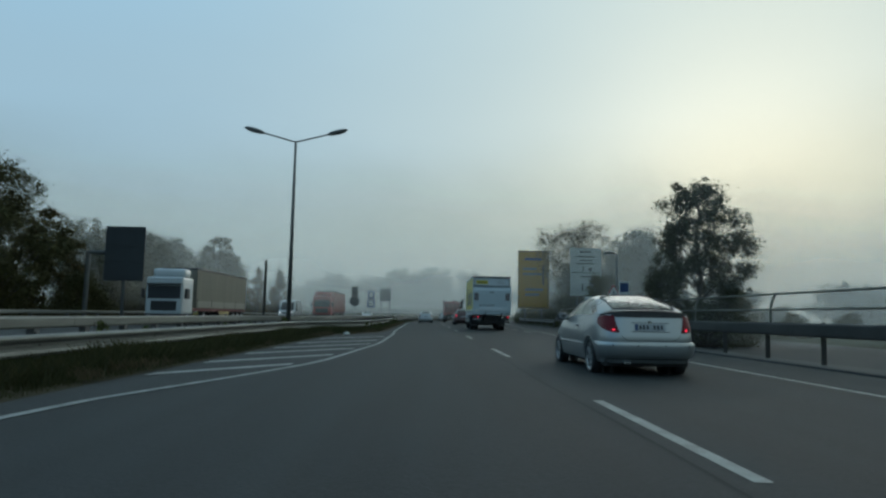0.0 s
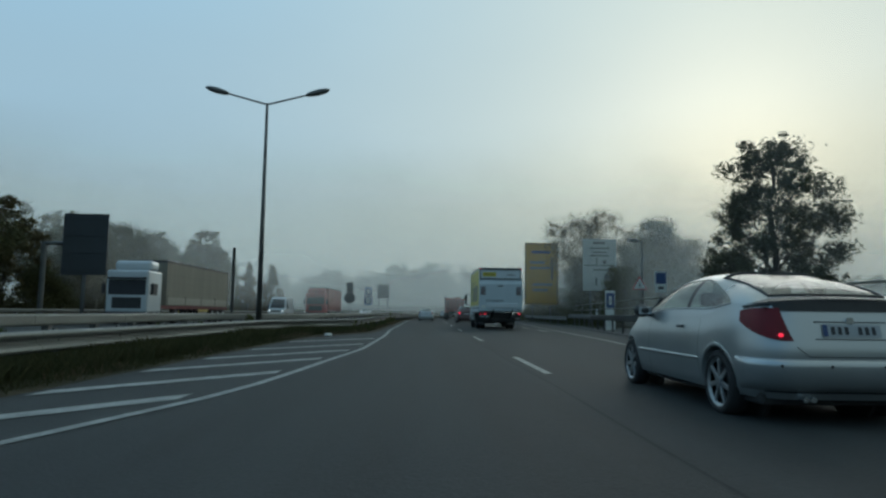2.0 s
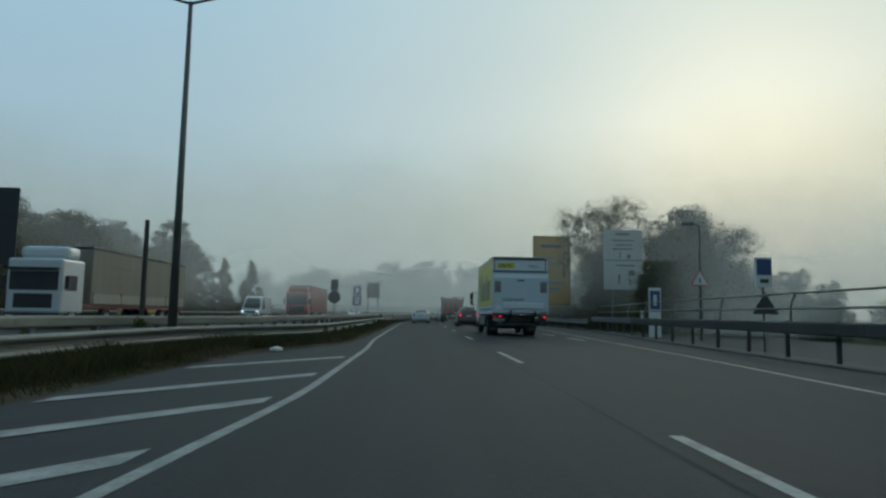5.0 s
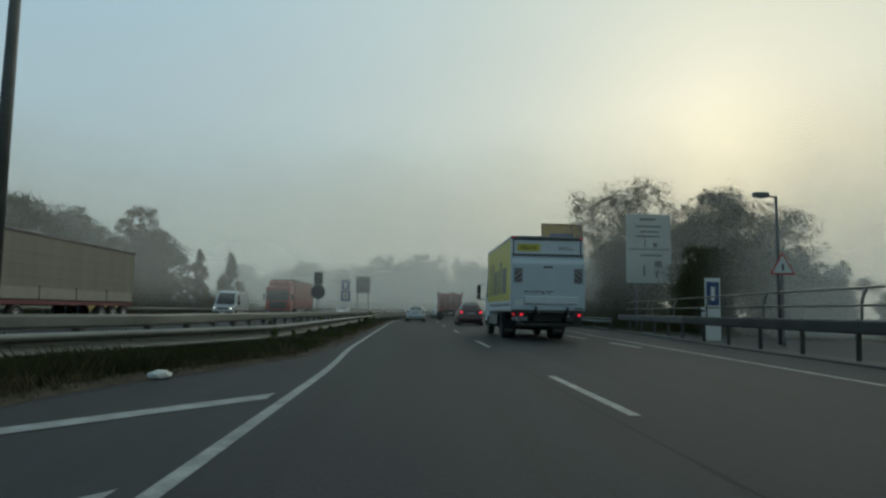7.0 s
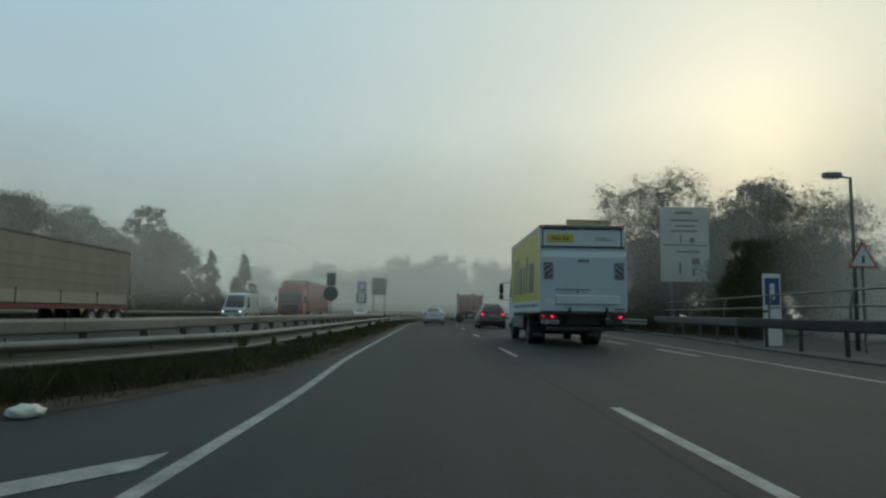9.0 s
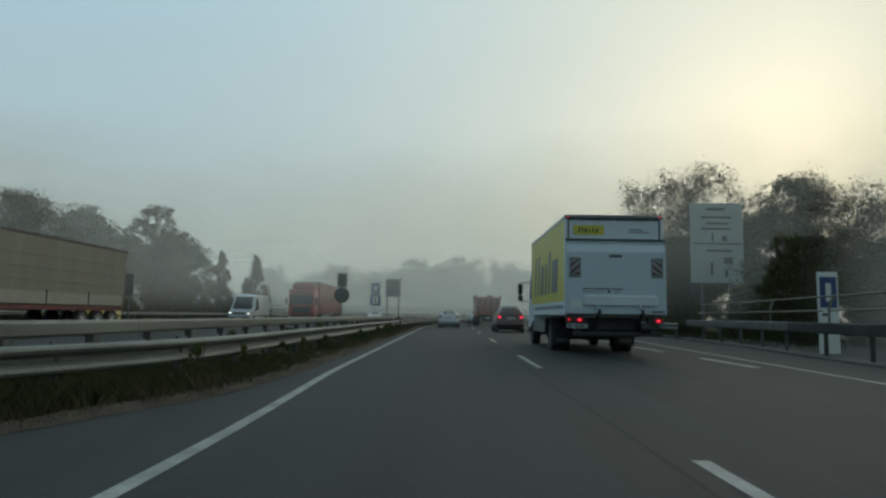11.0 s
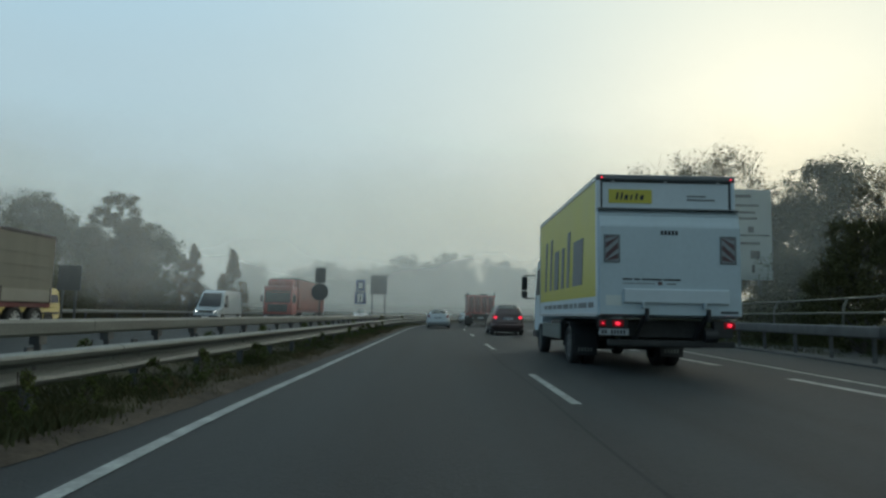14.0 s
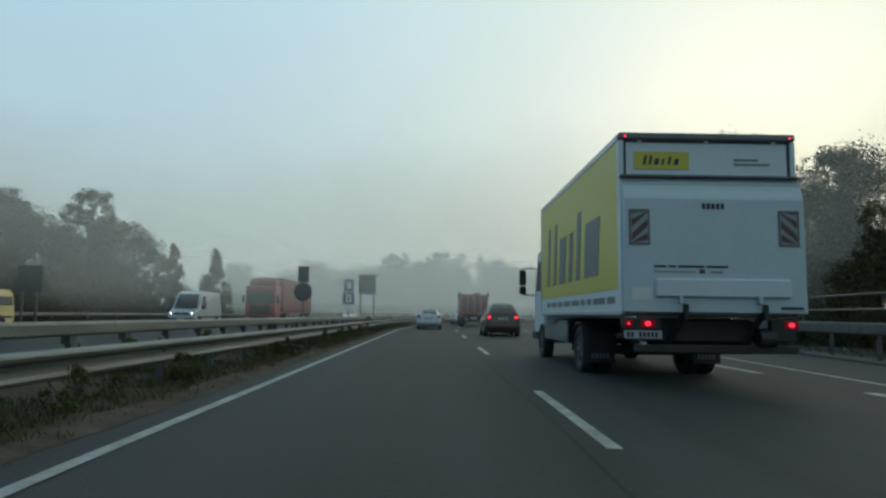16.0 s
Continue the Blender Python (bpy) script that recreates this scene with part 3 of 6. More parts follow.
# handrail above the bridge barrier
hr = thing("bridge_railing", "olive painted two-bar steel railing with bent posts", "railing", parapet_x(-20), -20)
inv = hr.matrix_basis.inverted()
ring = [(math.cos(a) * 0.028, math.sin(a) * 0.028) for a in steps(0, 2 * math.pi, 8)[:-1]]
for name, off, z in (("top_bar", 0.34, 1.68), ("lower_bar", 0.2, 1.28)):
    bm = extrude_line([(px + off, pz + z) for px, pz in ring], steps(-20, 55, 76), parapet_x)
    bmesh.ops.transform(bm, matrix=inv, verts=bm.verts)
    part(name, bm, M["handrail"], hr, smooth=True)
bm = bmesh.new()
pts = [(0.1, 0, 0.8), (0.2, 0, 0.86), (0.2, 0, 1.26), (0.23, 0, 1.45), (0.34, 0, 1.68)]
for a, b in zip(pts, pts[1:]):
    add_tube(bm, a, b, 0.035, n=6)
first = part("railing_post", bm, M["handrail"], hr)
for k in range(16):
    y = -19.4 + 4.7 * k
    ob = first if k == 0 else new("railing_post", first.data)
    ob.parent = hr
    ob.matrix_basis = pose(parapet_x(y) - parapet_x(-20), y + 20, 0)
# concrete kerb of the bridge
bm = extrude_line([(-0.35, -0.05), (-0.35, 0.03), (-0.3, 0.05), (0.5, 0.05), (0.5, -0.05)], steps(-24, 57, 82), parapet_x)
tagged(mesh_ob("kerb", bm, M["concrete"]), "stained concrete kerb beneath the bridge barrier", "kerb", kind="structure")
bm = extrude_line([(-0.2, -0.05), (-0.2, 0.08), (-0.16, 0.11), (0.05, 0.11), (0.05, -0.05)], steps(57.1, 150, 60), lambda y: exit_edge(y) + 0.9)
tagged(mesh_ob("kerb_exit", bm, M["concrete"]), "grey concrete kerb along the exit lane", "kerb", kind="structure")

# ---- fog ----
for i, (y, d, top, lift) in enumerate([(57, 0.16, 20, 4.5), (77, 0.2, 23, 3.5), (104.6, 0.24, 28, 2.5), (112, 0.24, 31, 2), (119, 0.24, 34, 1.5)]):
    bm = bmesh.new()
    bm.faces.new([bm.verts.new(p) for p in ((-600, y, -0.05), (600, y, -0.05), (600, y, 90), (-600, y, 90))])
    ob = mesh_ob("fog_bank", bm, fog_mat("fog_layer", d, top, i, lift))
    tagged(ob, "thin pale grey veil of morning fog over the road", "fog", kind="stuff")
# added sheets, placed to pale the right-hand trees in the camera's view
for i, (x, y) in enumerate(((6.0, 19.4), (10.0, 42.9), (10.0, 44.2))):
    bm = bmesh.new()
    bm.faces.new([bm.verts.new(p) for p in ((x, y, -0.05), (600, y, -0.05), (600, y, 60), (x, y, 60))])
    tagged(mesh_ob("fog_bank", bm, fog_mat("fog_veil_sheet", 0.24 if i else 0.22, 15, 9 + i, 0.4, 10.0 if i else 6.0)), "pale fog sheet placed to veil the right-hand trees from the camera", "fog", kind="stuff")



# ---- trees ----
def grow_tree(seed, height, width, leaves, leaf, base=0.12, shape="round", lobes=26, gap=0.35, droop=0.0, lean=0.0, trunk=0.16, twigs=5, lump=1.0):
    """Arrays of a tree's wood and leaves: limbs that reach into lobes of foliage."""
    rg = np.random.default_rng(seed)
    wv, wf = [], []

    def limb(pts, radii, n):
        k0 = len(wv)
        for i, p in enumerate(pts):
            d = Vector(pts[min(i + 1, len(pts) - 1)] - pts[max(i - 1, 0)]).normalized()
            q = d.to_track_quat("Z", "Y").to_matrix()
            for k in range(n):
                a = 2 * math.pi * k / n
                wv.append(tuple(Vector(p) + q @ Vector((radii[i] * math.cos(a), radii[i] * math.sin(a), 0))))
        for i in range(len(pts) - 1):
            for k in range(n):
                a, b = k0 + i * n + k, k0 + i * n + (k + 1) % n
                wf.append((a, b, b + n, a + n))

    def bow(p, q, sag, n=5):
        mid = (p + q) / 2 + np.array([rg.normal(0, 0.06), rg.normal(0, 0.06), sag]) * np.linalg.norm(q - p)
        return [(1 - u) ** 2 * p + 2 * u * (1 - u) * mid + u * u * q for u in np.linspace(0, 1, n)]

    radius = {
        "round": lambda u: math.sin(math.pi * (0.12 + 0.8 * u)) ** 0.7,
        "cone": lambda u: 1.02 - 0.92 * u ** 1.15,
        "spire": lambda u: 0.62 + 0.38 * math.sin(math.pi * (0.1 + 0.9 * u)) - 0.5 * u ** 2,
        "column": lambda u: 0.3 + 0.7 * math.sin(math.pi * (0.14 + 0.8 * u)) - 0.12 * u,
        "fan": lambda u: 0.3 + 0.7 * math.sin(math.pi * (0.05 + 0.72 * u)),
        "low": lambda u: math.cos(math.pi * 0.46 * u) ** 0.7,
    }[shape]
    axis = lambda z: np.array([lean * z + 0.02 * width * math.sin(z * 1.9 + seed), 0.02 * width * math.cos(z * 1.4 + seed), z])
    zs = np.linspace(0, height * 0.9, 9)
    limb([axis(z) for z in zs], [trunk * (1.15 - z / height) * (1.35 if z == 0 else 1) for z in zs], 8)
    centres, sizes = [], []
    for i in range(lobes):
        u = (i + rg.uniform(0, 1)) / lobes
        r = radius(u)
        a = i * 2.39996 + rg.normal(0, 0.5)
        rad = width * 0.5 * r
        size = width * rg.uniform(0.085, 0.17) * (0.4 + 0.6 * r) * lump
        out = max(rad - size * 0.9, 0.0) * math.sqrt(rg.uniform(0.12, 1.0))
        z = height * (base + (1 - base) * u)
        z = min(max(z - droop * out, size * 0.6), height - size * 0.8)
        c = axis(z) + np.array([out * math.cos(a), out * math.sin(a), 0])
        centres.append(c)
        sizes.append(size)
        z0 = max(z - rg.uniform(0.5, 1.1) * (out + 0.4), height * base * 0.5)
        pts = bow(axis(min(z0, height * 0.88)), c, -0.08 + droop * 0.3)
        limb(pts, np.linspace(trunk * 0.4 * (1.1 - z / height), trunk * 0.08, 5), 5)
        for _ in range(twigs):
            d = rg.normal(0, 1, 3)
            d[2] = abs(d[2]) * 0.8 - droop * 1.2
            d *= size * rg.uniform(0.8, 1.35) / np.linalg.norm(d)
            limb(bow(pts[rg.integers(2, 5)], c + d, 0.05, 4), np.linspace(trunk * 0.09, 0.008, 4), 3)
    centres, sizes = np.array(centres), np.array(sizes)
    # small clumps round each lobe, more of them outside than within
    n_cl = max(leaves // 26, 40)
    pick = rg.choice(lobes, n_cl, p=sizes ** 2 / (sizes ** 2).sum())
    d = rg.normal(0, 1, (n_cl, 3))
    d /= np.linalg.norm(d, axis=1)[:, None]
    far = rg.uniform(0.25, 1.0, n_cl) ** 0.5 * rg.uniform(0.8, 1.25, n_cl)
    clump = centres[pick] + d * (sizes[pick] * far)[:, None] * np.array([1, 1, 0.82])
    keep = rg.uniform(0, 1, n_cl) > gap * 0.5
    clump = clump[keep]
    spread = sizes[pick][keep] * rg.uniform(0.12, 0.3, keep.sum())
    k = rg.integers(0, len(clump), leaves)
    c = clump[k] + rg.normal(0, 1, (leaves, 3)) * spread[k][:, None]
    c[:, 2] = np.clip(c[:, 2] - droop * np.abs(rg.normal(0, 1, leaves)) * spread[k], 0.05, None)
    a, t = rg.uniform(0, 6.283, leaves), rg.uniform(-1, 1, leaves)
    u = np.stack([np.cos(a), np.sin(a), t * 0.8], 1) * (leaf * rg.uniform(0.6, 1.3, leaves))[:, None]
    v = np.stack([-np.sin(a) * t, np.cos(a) * t, 1.0 - np.abs(t) * 0.5], 1) * (leaf * rg.uniform(0.35, 0.7, leaves))[:, None]
    lv = np.stack([c - u, c + v, c + u * 0.9, c - v], 1).reshape(-1, 3)
    lf = np.arange(leaves * 4).reshape(-1, 4)
    return wv, wf, lv.tolist(), lf.tolist()


def tree(label, seed, height, width, leaves, leaf, leaf_mat, category="tree", name="tree", **kw):
    w, wf, lv, lf = grow_tree(seed, height, width, leaves, leaf, **kw)
    t = thing(name, label, category)
    me = bpy.data.meshes.new("trunk")
    me.from_pydata(w, [], wf)
    me.materials.append(M["bark"])
    o = new("trunk", me)
    o.parent = t
    for p in me.polygons:
        p.use_smooth = True
    me = bpy.data.meshes.new("crown")
    me.from_pydata(lv, [], lf)
    me.materials.append(leaf_mat)
    o = new("crown", me)
    o.parent = t
    return t


def set_at(x, y, s=1.0, turn=0, sz=None, z=-0.08):
    return pose(x, y, z, 0, 0, turn) @ Matrix.Diagonal((s, s, sz or s, 1))


KINDS = dict(
    oak=tree("broad leafy deciduous tree with dark green crown", 11, 10, 9.5, 34000, 0.085, M["leaf"], lobes=34),
    ash=tree("tall loose-crowned roadside tree with thinning leaves", 38, 8.4, 6.2, 36000, 0.066, M["leaf_hazed"], base=0.0, shape="column", lobes=72, gap=0.7, lean=-0.04, droop=-0.1, twigs=7, lump=0.82),
    poplar=tree("slender upright poplar with dense foliage", 37, 11, 6.6, 26000, 0.085, M["leaf_fade"], base=0.04, shape="column", lobes=64, lump=0.85),
    autumn=tree("young pointed tree with brownish autumn leaves", 41, 7, 5.4, 18000, 0.07, M["leaf_dry"], base=0.05, shape="cone", lobes=56, lump=0.8),
    bush=tree("dense dark roadside thicket", 53, 4.6, 6.5, 20000, 0.07, M["leaf"], category="bush", name="bush", base=0.0, shape="low", lobes=26, trunk=0.07),
    weed=tree("low weedy shrub growing beneath the crash barrier", 59, 0.5, 0.8, 900, 0.024, M["weed_leaf"], category="weed", name="weed", base=0.0, shape="low", lobes=10, trunk=0.01, twigs=2),
    fir=tree("dark upswept pine thicket behind the railing", 67, 5.4, 6.2, 22000, 0.06, M["leaf"], base=0.0, shape="round", lobes=52, droop=-0.3, gap=0.7, lump=0.7),
    sparse=tree("airy tall tree with scattered yellowing leaves", 71, 10.4, 10.0, 26000, 0.07, M["leaf_fade"], base=0.22, shape="fan", lobes=44, gap=1.0, twigs=9),
    far_oak=tree("broad tree fading into the fog", 13, 10, 9.5, 15000, 0.13, M["leaf"], lobes=28, twigs=2),
    far_bush=tree("low thicket fading into the fog", 57, 4.6, 6.5, 9000, 0.12, M["leaf"], category="bush", name="bush", base=0.0, shape="low", lobes=22, trunk=0.07, twigs=2),
)
SPOTS = [
    # beside the bridge
    ("ash", 9.5, 21.0, 0.82, 15, 0.74), ("bush", 11.2, 22.4, 0.5, 140, 0.52),
    # right of the exit lane
    ("sparse", 17.0, 71, 1.14, 40, 1.13), ("sparse", 19.6, 55.5, 0.8, 290, 0.74), ("bush", 18.6, 52, 0.9, 30, 1.05), ("oak", 22.4, 66.5, 0.98, 20, 1.08), ("bush", 16.0, 56, 0.8, 100, 0.75), ("fir", 14.2, 51.0, 0.75, 30, 0.86),
    ("bush", 17.4, 47.5, 0.55, 160, 0.5), ("bush", 21, 52, 0.75, 250, 0.72), ("bush", 16.8, 60.5, 1.0, 10, 1.0), ("bush", 21.5, 57, 1.0, 50, 1.0), ("bush", 20.4, 45.0, 0.6, 80, 0.5),
    ("oak", 23.5, 72, 1.0, 260, 0.95), ("poplar", 19.0, 78, 1.1, 200, 0.85), ("oak", 22, 90, 1.1, 330, 0.95), ("far_oak", 28, 100, 1.2, 60, 1.0),
    ("bush", 15.2, 70, 0.9, 315, 0.75), ("bush", 14.6, 80, 0.9, 15, 0.7), ("bush", 14.6, 92, 1.0, 115, 0.75), ("bush", 17.5, 86, 1.1, 200, 1.0), ("far_bush", 17.5, 104, 1.2, 145, 0.9),
    ("far_oak", 21, 114, 1.1, 0, 0.95), ("far_oak", 29, 124, 1.3, 90, 1.05),
    # low growth in the mist below the bridge
    ("far_bush", 25, 45, 0.6, 20, 0.4), ("far_bush", 29, 51, 0.8, 120, 0.5), ("autumn", 31, 60, 0.75, 70, 0.6), ("far_bush", 34, 49, 0.8, 200, 0.42), ("far_bush", 39, 55, 0.9, 40, 0.5),
    ("far_oak", 36, 74, 0.8, 45, 0.6), ("far_bush", 44, 50, 0.9, 90, 0.45), ("far_bush", 50, 52, 1.0, 160, 0.45), ("far_oak", 47, 70, 0.9, 310, 0.55), ("far_bush", 57, 54, 1.1, 10, 0.5),
    ("far_oak", 58, 80, 1.1, 210, 0.6), ("far_bush", 22, 37, 0.45, 260, 0.34), ("far_bush", 27, 39, 0.5, 220, 0.36), ("far_bush", 33, 40, 0.6, 20, 0.36),
    # beyond the oncoming carriageway
    ("oak", -30.5, 42, 1.15, 15, 1.12), ("bush", -28, 49, 1.0, 60, 0.85), ("poplar", -33, 53, 1.1, 100, 0.86), ("oak", -31, 60, 0.95, 200, 0.85), ("bush", -27.8, 65, 1.1, 120, 0.85),
    ("oak", -33, 72, 1.1, 100, 1.0), ("bush", -28.5, 77, 1.1, 200, 0.85), ("poplar", -28.0, 84, 1.2, 30, 0.98), ("oak", -33.5, 81, 1.15, 250, 1.02), ("bush", -28, 92, 1.1, 300, 0.9),
    ("far_oak", -33, 99, 1.2, 310, 1.05), ("autumn", -25.4, 94, 1.05, 0, 1.1), ("autumn", -24.0, 102, 1.0, 80, 1.15), ("far_bush", -29, 106, 1.2, 100, 0.9), ("far_bush", -26, 116, 1.2, 40, 0.8),
    ("far_oak", -43, 62, 1.2, 20, 1.1), ("far_oak", -45, 82, 1.3, 70, 1.25), ("far_oak", -44, 104, 1.3, 150, 1.15), ("bush", -33, 46, 1.2, 170, 1.0), ("far_bush", -38, 55, 1.3, 220, 1.1),
    # bushes placed on the camera's sight lines to close bright gaps under crowns
    ("far_bush", -40, 100, 1.3, 15, 0.9), ("far_bush", -48, 112, 1.4, 75, 0.9), ("far_bush", -40, 88, 1.2, 135, 0.9), ("far_bush", -37, 68, 1.2, 195, 0.9), ("far_bush", -49, 95, 1.3, 255, 0.9), ("far_bush", -36, 112, 1.3, 315, 0.9),
    ("far_bush", 25, 78, 1.1, 45, 0.7), ("far_bush", 30, 88, 1.2, 105, 0.8), ("far_bush", 36, 104, 1.3, 165, 0.9), ("far_bush", 24, 98, 1.2, 225, 0.8),
    # wood that closes the view where the road bends away
    ("far_oak", -28, 124, 1.1, 60, 0.8), ("far_oak", -20, 131, 1.0, 190, 0.72), ("far_oak", -13, 128, 0.9, 70, 0.75), ("far_oak", -6, 134, 1.2, 20, 1.05), ("far_oak", 1, 137, 1.4, 130, 1.12), ("far_oak", -20, 137, 1.2, 240, 0.95),
    ("far_bush", -23, 123, 1.5, 30, 0.7), ("far_bush", -17, 122, 1.4, 130, 0.6), ("far_bush", -11, 124, 1.5, 230, 0.65), ("far_bush", -5, 125, 1.4, 330, 0.6), ("far_bush", 0, 129, 1.3, 80, 0.7),
    ("far_oak", 9, 142, 1.4, 250, 1.08), ("far_oak", -2, 142, 1.5, 200, 1.0), ("far_bush", 5, 133, 1.6, 20, 1.0), ("far_bush", 11, 136, 1.6, 120, 1.0), ("far_oak", -12, 146, 1.4, 310, 0.95), ("far_oak", -24, 148, 1.5, 10, 0.9), ("far_oak", 16, 150, 1.5, 100, 1.0), ("far_oak", 24, 146, 1.4, 220, 0.9),
]
used = set()


def scaled_copy(ob, m):
    """A copy of a tree at m, free of the scale that ob itself stands at."""
    return copy_thing(ob, m @ Matrix.Diagonal([1 / k for k in ob.scale] + [1]))


for kind, x, y, s, turn, sz in SPOTS:
    m = set_at(x, y, s, turn, sz)
    if kind in used:
        scaled_copy(KINDS[kind], m)
    else:
        KINDS[kind].matrix_basis = m
        used.add(kind)


# ---- vehicles ----
def wheel(parent, x, y, r, width, side, rim_mat, spokes=7, rim=0.665):
    """A wheel standing on the road; side is +1 or -1 for the way its face looks."""
    bm = bmesh.new()
    prof = [(-0.5, 0.62), (-0.5, 0.9), (-0.38, 0.985), (0, 1.0), (0.38, 0.985), (0.5, 0.9), (0.5, rim + 0.01), (0.3, rim - 0.04)]
    n = 28
    rings = [[bm.verts.new((x + side * a * width, y + r * b * math.cos(t), r + r * b * math.sin(t))) for t in steps(0, 2 * math.pi, n)[:-1]] for a, b in prof]
    for r0, r1 in zip(rings, rings[1:]):
        for i in range(n):
            bm.faces.new((r0[i], r0[(i + 1) % n], r1[(i + 1) % n], r1[i]))
    bmesh.ops.recalc_face_normals(bm, faces=bm.faces)
    w = part("wheel", bm, M["rubber"], parent, smooth=True)
    bm = bmesh.new()
    face = x + side * width * 0.36
    for k in range(n):
        a0, a1 = 2 * math.pi * k / n, 2 * math.pi * (k + 1) / n
        q = [bm.verts.new((face + side * o, y + r * f * math.cos(a), r + r * f * math.sin(a))) for f, a, o in ((rim - 0.1, a0, 0), (rim - 0.1, a1, 0), (rim, a1, 0.02), (rim, a0, 0.02))]
        bm.faces.new(q)
    for k in range(spokes):
        mm = Matrix.Translation((face, y, r)) @ Matrix.Rotation(2 * math.pi * k / spokes, 4, "X")
        add_box(bm, -0.012, 0.014, -r * 0.075, r * 0.075, r * 0.1, r * (rim - 0.06), 0.006, mm)
    add_tube(bm, (face - side * 0.02, y, r), (face + side * 0.022, y, r), r * 0.16, n=14)
    part("rim", bm, rim_mat, w)
    bm = bmesh.new()
    add_tube(bm, (face - side * 0.07, y, r), (face - side * 0.05, y, r), r * 0.6, n=20)
    part("brake_disc", bm, M["under"], w)
    return w


def sgnpow(v, p):
    return math.copysign(abs(v) ** p, v)


def strip_faces(bm, grid, cells, skip=None):
    """Faces between neighbouring points of a grid, for the cells (i, j) asked for."""
    made = {}

    def vert(i, j):
        if (i, j) not in made:
            made[i, j] = bm.verts.new(grid[i][j])
        return made[i, j]

    for i, j in cells:
        q = (vert(i, j), vert(i, j + 1), vert(i + 1, j + 1), vert(i + 1, j))
        if len({tuple(v.co.to_tuple(5)) for v in q}) > 2:
            try:
                bm.faces.new(q)
            except ValueError:
                pass
    bmesh.ops.remove_doubles(bm, verts=bm.verts, dist=1e-5)
    bmesh.ops.recalc_face_normals(bm, faces=bm.faces)
    return bm


def car(name, label, x, y, rz, length, width, belt, roof, hood, wheelbase, front_over, r, paint, top, tail, lamps_on=True, detail=True, rear_glass=(0.1, 0.42), side_span=(0.17, 0.74), spoiler=False, lamp=None, bulb=0.02):
    """A passenger car, tail at its origin, nose towards +y. top: roof outline as (share of length, share of the height over the belt)."""
    c = thing(name, label, "car", x, y, 0, rz)
    W, L = width / 2, length
    y_f = L - front_over
    y_r = y_f - wheelbase
    z_lo = 0.235
    # height of the shoulder along the car
    shoulder = lambda yy: curve([(0, tail), (0.12 * L, tail), (0.3 * L, belt + 0.01), (0.66 * L, belt), (0.76 * L, belt - 0.01), (0.93 * L, hood - 0.04), (L, hood - 0.2)], yy)
    bulge = lambda v: curve([(0, 0.93), (0.12, 0.965), (0.45, 1.0), (0.7, 0.99), (1.0, 0.93)], v)
    tuck_r = lambda v: curve([(0, 0.14), (0.18, 0.05), (0.5, 0.03), (0.62, 0.05), (1.0, 0.13)], v)
    tuck_f = lambda v: curve([(0, 0.14), (0.2, 0.03), (0.6, 0.03), (1.0, 0.42)], v)

    def wall(phi, v, off=0.0):
        """Point of the lower body: phi runs round the car from its right flank over the nose, v from sill to shoulder."""
        cx, sy = math.cos(phi), math.sin(phi)
        e = 0.30 if sy < 0 else 0.46
        px = (W * bulge(v) + off) * sgnpow(cx, 0.3 if sy < 0 else 0.42)
        py = L / 2 + sgnpow(sy, e) * (L / 2 - (tuck_r(v) if sy < 0 else tuck_f(v)) + off)
        return Vector((px, py, z_lo + v * (shoulder(py) - z_lo)))

    # round the outline by distance from the middle of the tail
    u_end = 0.96
    rear_phis = [-math.acos(min(u ** (1 / 0.3), 1.0)) for u in steps(0, u_end, 60)]
    rel_end = abs(math.sin(rear_phis[-1])) ** 0.30
    ring_phis = rear_phis + [-math.asin(rel ** (1 / 0.30)) for rel in steps(rel_end, 0, 60)[1:]]
    ring = [wall(p, 0.6) for p in ring_phis]
    NS = len(ring) - 1
    run = [0.0]
    for p, q in zip(ring, ring[1:]):
        run.append(run[-1] + (q.xy - p.xy).length)

    def tail_pt(s, z, off=0.0):
        """Point at s metres round the tail from its middle and at height z."""
        k = min(range(len(run)), key=lambda i: abs(run[i] - abs(s)))
        lo, hi = (max(k - 1, 0), k) if run[k] > abs(s) else (k, min(k + 1, NS))
        f = (abs(s) - run[lo]) / max(run[hi] - run[lo], 1e-6)
        phi = ring_phis[lo] + (ring_phis[hi] - ring_phis[lo]) * f
        if abs(s) < run[60]:
            u = u_end * (lo + f) / 60
            phi = -math.acos(min(u ** (1 / 0.3), 1.0))
        p = wall(phi, 0.6)
        v = (z - z_lo) / (shoulder(p.y) - z_lo)
        p = wall(phi, v, off)
        return Vector((math.copysign(p.x, s) if s else 0.0, p.y, z))

    def side_x(yy, z):
        v = (z - z_lo) / (shoulder(yy) - z_lo)
        rel = (yy - L / 2) / (L / 2 - 0.04)
        e, ex = (0.30, 0.3) if rel < 0 else (0.46, 0.42)
        sn = abs(rel) ** (1 / e)
        return W * bulge(min(max(v, 0), 1)) * max(1 - sn * sn, 0.0) ** (ex / 2)

    # lower body with open wheel arches
    rear = [-math.acos(min(u ** (1 / 0.3), 1.0)) for u in steps(0, u_end, 24)]
    flank = []
    for rel in steps(-rel_end, 0.93, 90)[1:]:
        flank.append(math.asin(max(-1, min(1, sgnpow(rel, 1 / (0.30 if rel < 0 else 0.46))))))
    u_nose = math.cos(flank[-1]) ** 0.42
    nose = [math.acos(min(u ** (1 / 0.42), 1.0)) for u in steps(u_nose, 0, 22)[1:]]
    right = rear + flank + nose
    left = [math.pi - p for p in reversed(right)]
    loop = right + left[1:]
    vs = steps(0, 1, 22)
